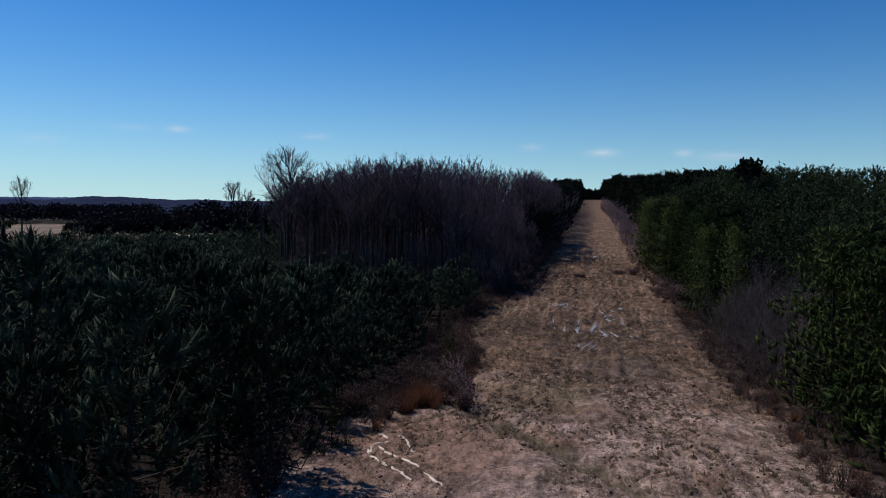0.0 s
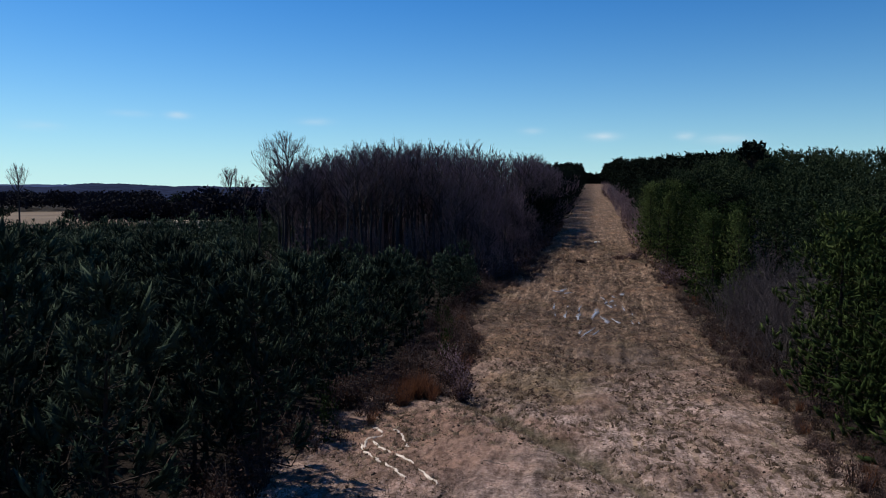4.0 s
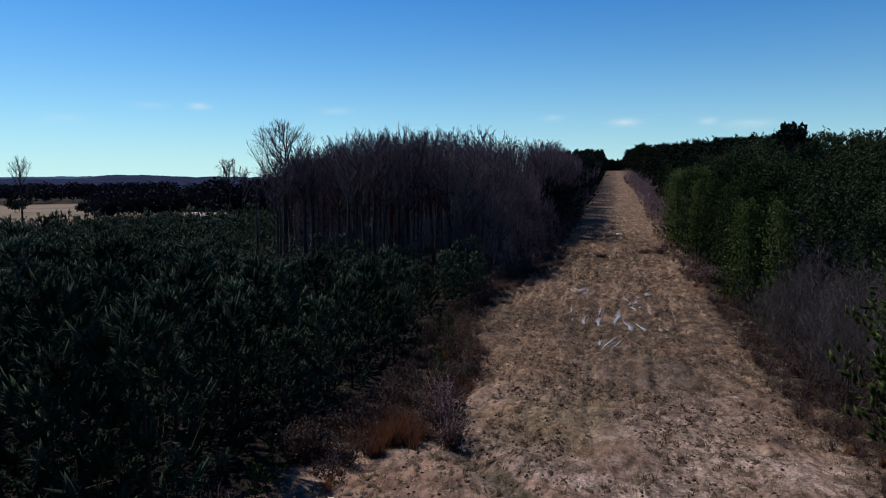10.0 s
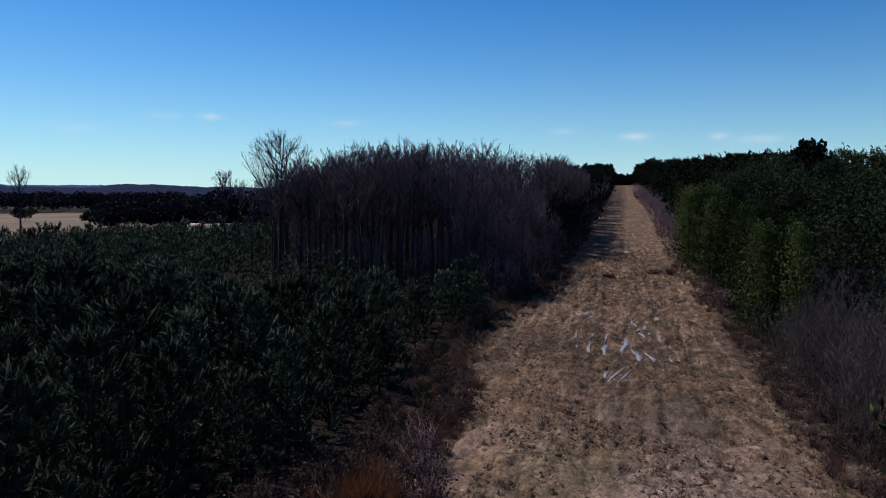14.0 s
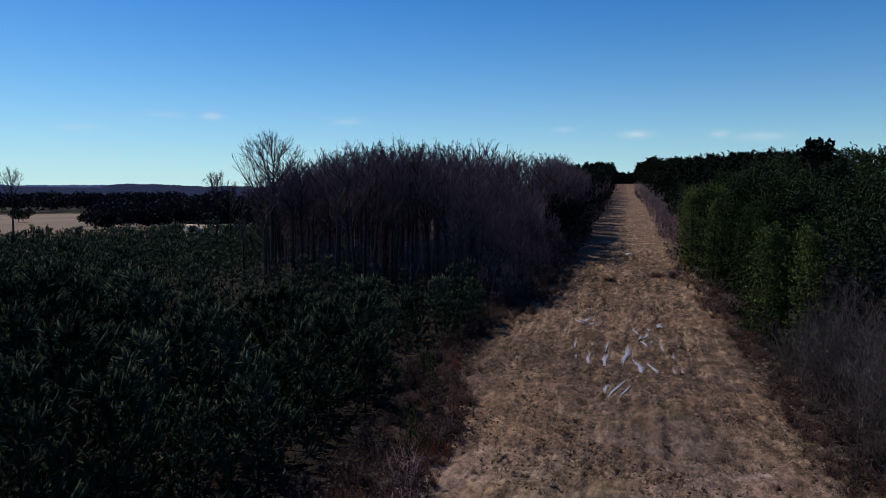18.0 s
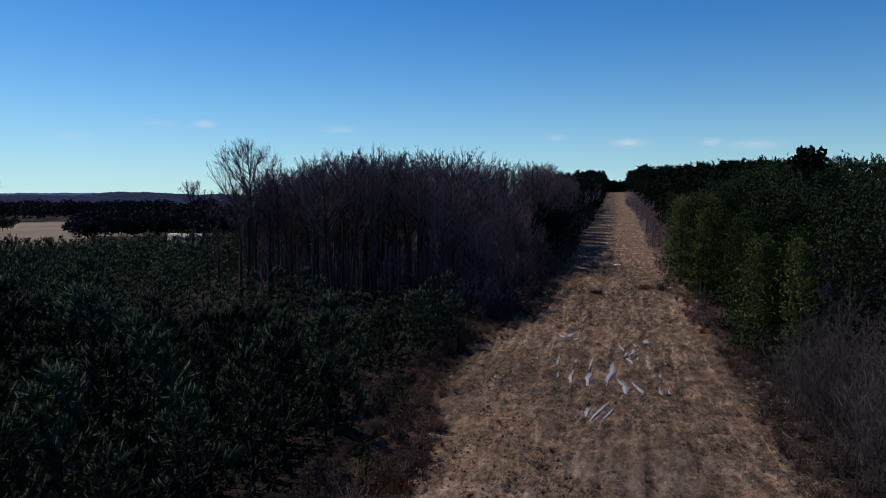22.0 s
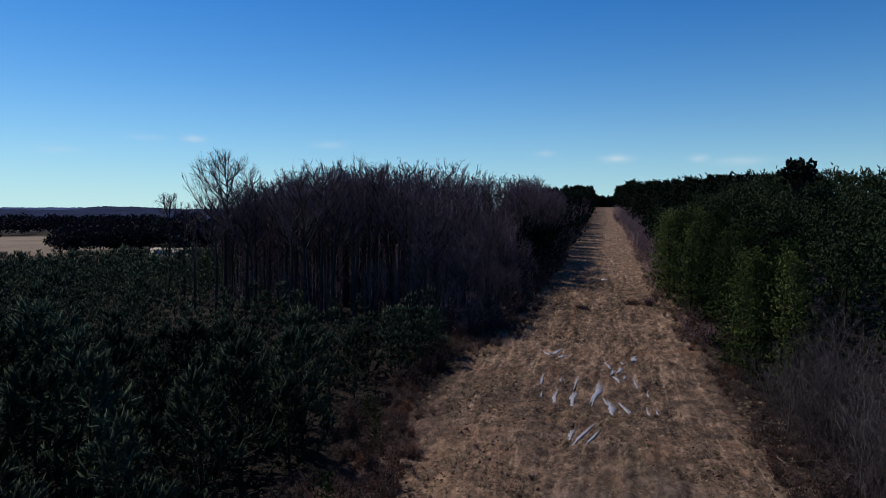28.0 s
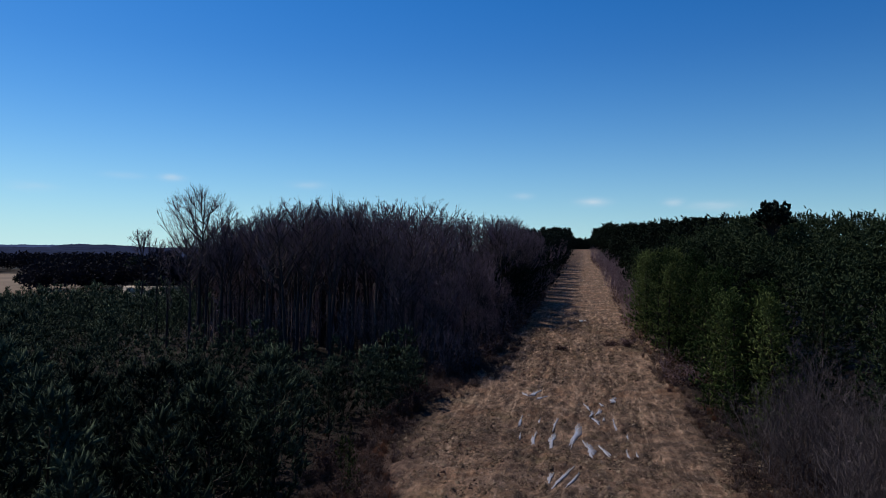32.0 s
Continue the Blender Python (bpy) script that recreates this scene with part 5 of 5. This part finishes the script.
for way in (((-8.2, 28.8), (-7.5, 27.9), (-7.7, 26.8), (-6.8, 25.7), (-5.7, 24.6), (-4.8, 23.5), (-3.9, 22.1)), ((-8.0, 26.4), (-7.0, 24.8), (-6.3, 24.2), (-5.3, 22.9)), ((-7.4, 28.8), (-6.9, 28.1), (-6.1, 26.2)), ((-7.7, 27.6), (-7.9, 27.0), (-7.7, 26.0))):
    w = np.array(way)
    s = np.linspace(0, len(w) - 1, 40)
    cx, cy = np.interp(s, range(len(w)), w[:, 0]), np.interp(s, range(len(w)), w[:, 1])
    cx, cy = cx + rng.normal(0, 0.03, 40), cy + rng.normal(0, 0.03, 40)
    run = 0
    while run < 36:
        k = int(rng.integers(4, 10))
        seg = range(run, min(run + k, 39) + 1)
        run += k + int(rng.integers(1, 3))
        if len(seg) < 3:
            continue
        g, v, t = Geo(), [], []
        for j, i in enumerate(seg):
            hw = 0.05 * rng.uniform(0.4, 1.5) * (0.35 if j in (0, len(seg) - 1) else 1.0)
            nrm = unit(np.array([cy[min(i + 1, 39)] - cy[i - 1], -(cx[min(i + 1, 39)] - cx[i - 1])]))
            for q in (-1.0, -0.5, 0.5, 1.0):
                px, py = cx[i] + nrm[0] * hw * q, cy[i] + nrm[1] * hw * q
                v.append((px, py, stand(px, py) + (0.035 if abs(q) < 0.9 else -0.01)))
            if j:
                for q in range(3):
                    o = (j - 1) * 4 + q
                    t += [(o, o + 1, o + 5), (o, o + 5, o + 4)]
        g.add(v, t)
        ob = new("sand_streak", mesh_from("sand_streak", *g.arrays(), SAND, True))
        tagged(ob, "pale washed sand in a wheel rut", "sand", "sand streaks in the ruts")


def fallen_stick(seed, length, forks):
    """A dead branch lying on the ground."""
    r = np.random.default_rng(seed)
    g = Geo()
    s = np.linspace(0, 1, 6)
    line = np.stack([s * length, r.normal(0, 0.04 * length, 6), 0.03 + 0.02 * length * np.sin(s * 3.1)], 1)
    g.tube(line, [0.022, 0.02, 0.017, 0.013, 0.009, 0.0], 5)
    for i in range(forks):
        f = r.uniform(0.2, 0.85)
        c = np.array([np.interp(f, s, line[:, k]) for k in range(3)])
        e = c + [0.35 * length * r.uniform(0.5, 1), 0.3 * length * r.choice([-1, 1]) * r.uniform(0.4, 1), 0.12 * length * r.random()]
        g.tube([c, (c + e) / 2 + r.normal(0, 0.02, 3), e], [0.011, 0.008, 0.0], 4)
    return g


kinds = []
for k in range(5):
    ob = new("fallen_stick", mesh_from("fallen_stick", *fallen_stick(850 + k, 1.0 + 0.3 * k, k).arrays(), STICK))
    kinds.append(tagged(ob, "pale dry branch lying on the ground", "fallen branch", "fallen branches"))
sp = []
for i in range(34):
    y = 22 + 40 * rng.random()
    x = rng.uniform(-6, 8)
    sp.append(place(x, y, stand(x, y), rng.uniform(0, 6.28), rng.uniform(0.4, 0.9)))
for i in range(16):
    y = rng.uniform(46, 66)
    x = float(right_edge(y)) + rng.uniform(-0.2, 1.8)
    sp.append(place(x, y, stand(x, y), rng.uniform(0, 6.28), rng.uniform(0.7, 1.4)))
grove(kinds, sp)

r_ = np.random.default_rng(77)
clod_shapes = []
for k in range(5):
    v = np.array([(1, 0, 0), (-1, 0, 0), (0, 1, 0), (0, -1, 0), (0, 0, 0.8), (0.6, 0.6, 0.35), (-0.6, 0.5, 0.4), (0, 0, -0.5)]) * (0.09 * r_.uniform(0.6, 1.3, (8, 3)))
    clod_shapes.append((v, np.array([(0, 5, 4), (5, 2, 4), (2, 6, 4), (6, 1, 4), (1, 3, 4), (3, 0, 4), (0, 7, 5), (5, 7, 2), (2, 7, 6), (6, 7, 1), (1, 7, 3), (3, 7, 0)])))
stuff("dirt_clods", spread(clod_shapes, strip_spots(1900, 18, 75, 1.2, 0.25, 0.9)), CLOD, "dark dirt clods and dung scattered over the strip", "dirt clods")

kinds = []
for k in range(3):
    tr, cr = young_pine(870 + k, 1.9, 6, 5, 1, 10, 0.02)
    kinds.append(make_thing("pine_sapling", "small yellow-green pine sapling at the border", "pine sapling", "pine saplings", [("trunk", tr, PINE_BARK, ""), ("crown", cr, NEEDLE_SUN, "")]))
sp = []
for i in range(16):
    y = rng.uniform(22, 80)
    x = float(left_edge(y)) - rng.uniform(0.3, 2.6) if i % 3 else float(right_edge(y)) + rng.uniform(0.2, 1.5)
    sp.append(place(x, y, stand(x, y) - 0.02, rng.uniform(0, 6.28), rng.uniform(0.5, 1.2)))
grove(kinds, sp)


def stone(seed, size):
    r = np.random.default_rng(seed)
    bm = bmesh.new()
    bmesh.ops.create_icosphere(bm, subdivisions=2, radius=1.0)
    for vert in bm.verts:
        vert.co *= 1 + r.normal(0, 0.08)
        vert.co.x *= size
        vert.co.y *= size * 0.8
        vert.co.z *= size * 0.6
    me = bpy.data.meshes.new("stone")
    bm.to_mesh(me)
    bm.free()
    me.materials.append(ROCK)
    return me


for x, y, s in ((1.0, 120.7, 0.3), (1.5, 120.2, 0.18)):
    ob = new("stone", stone(int(x * 10), s))
    ob.location = (x, y, stand(x, y) + s * 0.35)
    tagged(ob, "pale stone lying in the dry grass", "stone")

# ---- far country on the west side ----
def round_tree(seed, h, w, n, leaf):
    """A far tree: short trunk and an uneven crown of many sprays."""
    r = np.random.default_rng(seed)
    tr, cr = Geo(), Geo()
    tr.tube([(0, 0, 0), (0, 0, h * 0.5), (0, 0, h * 0.85)], [0.03 * h, 0.02 * h, 0.0], 5)
    lobes = r.normal(0, 0.42, (9, 3)) * [w, w, h * 0.25] + [0, 0, h * 0.58]
    c = lobes[r.integers(0, 9, n)] + unit(r.normal(size=(n, 3))) * r.uniform(0.5, 1.0, (n, 1)) * [w * 0.45, w * 0.45, h * 0.24]
    c[:, 2] = np.clip(c[:, 2], h * 0.14, h)
    cr.leaves(c, r.normal(size=(n, 3)) + [0, 0, 0.5], leaf * r.uniform(0.6, 1.4, n), leaf * 0.6, r)
    return tr, cr


for (x, y, h, w) in ((-150, 245, 12.5, 5), (-138, 238, 11.5, 5.5), (-126, 240, 12, 5), (-116, 232, 11, 5.5), (-105, 236, 12.5, 6), (-160, 252, 9, 4.5), (-96, 240, 12, 5.5), (-88, 228, 11, 5), (-132, 262, 13, 6), (-110, 262, 13, 6),
                     (-80, 245, 12, 5), (-72, 232, 11.5, 5), (-209, 262, 5.2, 3.2), (-270, 290, 6.5, 6.0)):
    tr, cr = round_tree(int(abs(x) * 3), h, w, 1000, 0.85)
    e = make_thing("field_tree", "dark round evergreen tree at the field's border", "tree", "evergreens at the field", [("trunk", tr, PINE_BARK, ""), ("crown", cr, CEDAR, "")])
    e.location = (x, y, float(ground_z(x, y)) - 0.1)
shapes = [round_tree(930 + k, 12, 5, 210, 1.5)[1].arrays() for k in range(5)]
far_shapes = [round_tree(940 + k, 12, 6, 70, 1.9)[1].arrays() for k in range(5)]
band = []
back_woods = []
for i in range(250):
    a, d = radians(rng.uniform(-37.6, -13)), rng.uniform(262, 320)
    x, y = d * math.sin(a), d * math.cos(a)
    back_woods.append((x, y, float(ground_z(x, y)) - 0.3, rng.uniform(0, 6.28), rng.uniform(0.7, 1.05)))
for i in range(26):
    a, d = radians(rng.uniform(-30, -23.5)), rng.uniform(235, 275)
    x, y = d * math.sin(a), d * math.cos(a)
    back_woods.append((x, y, float(ground_z(x, y)) - 0.3, rng.uniform(0, 6.28), rng.uniform(1.05, 1.3)))
for i in range(650):
    a, d = radians(rng.uniform(-58, -33)), rng.uniform(560, 760)
    x, y = d * math.sin(a), d * math.cos(a)
    if x < -60:
        band.append((x, y, float(ground_z(x, y)) - 0.3, rng.uniform(0, 6.28), rng.uniform(0.85, 1.3)))
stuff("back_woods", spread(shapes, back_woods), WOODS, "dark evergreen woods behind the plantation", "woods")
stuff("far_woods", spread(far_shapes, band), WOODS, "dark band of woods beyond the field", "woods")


def ridge(name, d0, d1, top, seed, mat, label, a0=-75, a1=40):
    """A long wooded ridge round the horizon, with a ragged treetop crest."""
    n, g = 700, Geo()
    a = np.radians(np.linspace(a0, a1, n))
    h = top + (lumps(np.degrees(a) * 0.22 + 50, a * 0, seed) - 0.5) * top * 0.34 + (lumps(np.degrees(a) * 1.1 + 50, a * 0, seed + 1) - 0.5) * top * 0.10
    crest = h + rng.normal(0, top * 0.012, n)
    v = []
    for d, z in ((d0, np.zeros(n)), (d0 + (d1 - d0) * 0.5, h * 0.62), (d1, crest), (d1 + 500, np.zeros(n))):
        v.append(np.stack([d * np.sin(a), d * np.cos(a), z], 1))
    i = np.arange(n - 1)
    t = [np.stack([i + k * n, i + k * n + 1, i + k * n + n + 1], 1) for k in range(3)] + [np.stack([i + k * n, i + k * n + n + 1, i + k * n + n], 1) for k in range(3)]
    g.add(np.concatenate(v), np.concatenate(t))
    tagged(new(name, mesh_from(name, *g.arrays(), mat)), label, "hills", kind="structure")


ridge("backdrop_ridge", 1500, 2300, 47, 21, HILL_NEAR_HAZED, "long low wooded ridge on the horizon, tinted with haze")
ridge("backdrop_hills", 2600, 3600, 68, 33, HILL_FAR_HAZED, "hills behind the ridge, painted with blue haze")

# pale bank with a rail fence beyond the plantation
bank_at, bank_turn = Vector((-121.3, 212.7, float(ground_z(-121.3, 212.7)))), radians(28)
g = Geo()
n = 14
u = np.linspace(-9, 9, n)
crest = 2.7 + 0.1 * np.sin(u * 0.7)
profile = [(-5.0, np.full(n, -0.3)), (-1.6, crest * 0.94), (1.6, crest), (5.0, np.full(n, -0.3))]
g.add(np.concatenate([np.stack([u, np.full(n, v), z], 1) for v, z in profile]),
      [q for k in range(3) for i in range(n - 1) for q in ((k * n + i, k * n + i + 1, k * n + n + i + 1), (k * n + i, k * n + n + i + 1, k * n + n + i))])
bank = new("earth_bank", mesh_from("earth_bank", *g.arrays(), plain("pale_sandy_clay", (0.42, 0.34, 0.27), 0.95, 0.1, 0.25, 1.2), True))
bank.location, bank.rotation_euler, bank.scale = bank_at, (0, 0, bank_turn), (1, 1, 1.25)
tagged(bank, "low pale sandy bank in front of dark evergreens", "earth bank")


def beam(x0, x1, y0, y1, z0, z1):
    """A squared timber."""
    gg = Geo()
    v = [(x, y, z) for z in (z0, z1) for x, y in ((x0, y0), (x1, y0), (x1, y1), (x0, y1))]
    gg.add(v, [(0, 2, 1), (0, 3, 2), (4, 5, 6), (4, 6, 7), (0, 1, 5), (0, 5, 4), (1, 2, 6), (1, 6, 5), (2, 3, 7), (2, 7, 6), (3, 0, 4), (3, 4, 7)])
    return gg


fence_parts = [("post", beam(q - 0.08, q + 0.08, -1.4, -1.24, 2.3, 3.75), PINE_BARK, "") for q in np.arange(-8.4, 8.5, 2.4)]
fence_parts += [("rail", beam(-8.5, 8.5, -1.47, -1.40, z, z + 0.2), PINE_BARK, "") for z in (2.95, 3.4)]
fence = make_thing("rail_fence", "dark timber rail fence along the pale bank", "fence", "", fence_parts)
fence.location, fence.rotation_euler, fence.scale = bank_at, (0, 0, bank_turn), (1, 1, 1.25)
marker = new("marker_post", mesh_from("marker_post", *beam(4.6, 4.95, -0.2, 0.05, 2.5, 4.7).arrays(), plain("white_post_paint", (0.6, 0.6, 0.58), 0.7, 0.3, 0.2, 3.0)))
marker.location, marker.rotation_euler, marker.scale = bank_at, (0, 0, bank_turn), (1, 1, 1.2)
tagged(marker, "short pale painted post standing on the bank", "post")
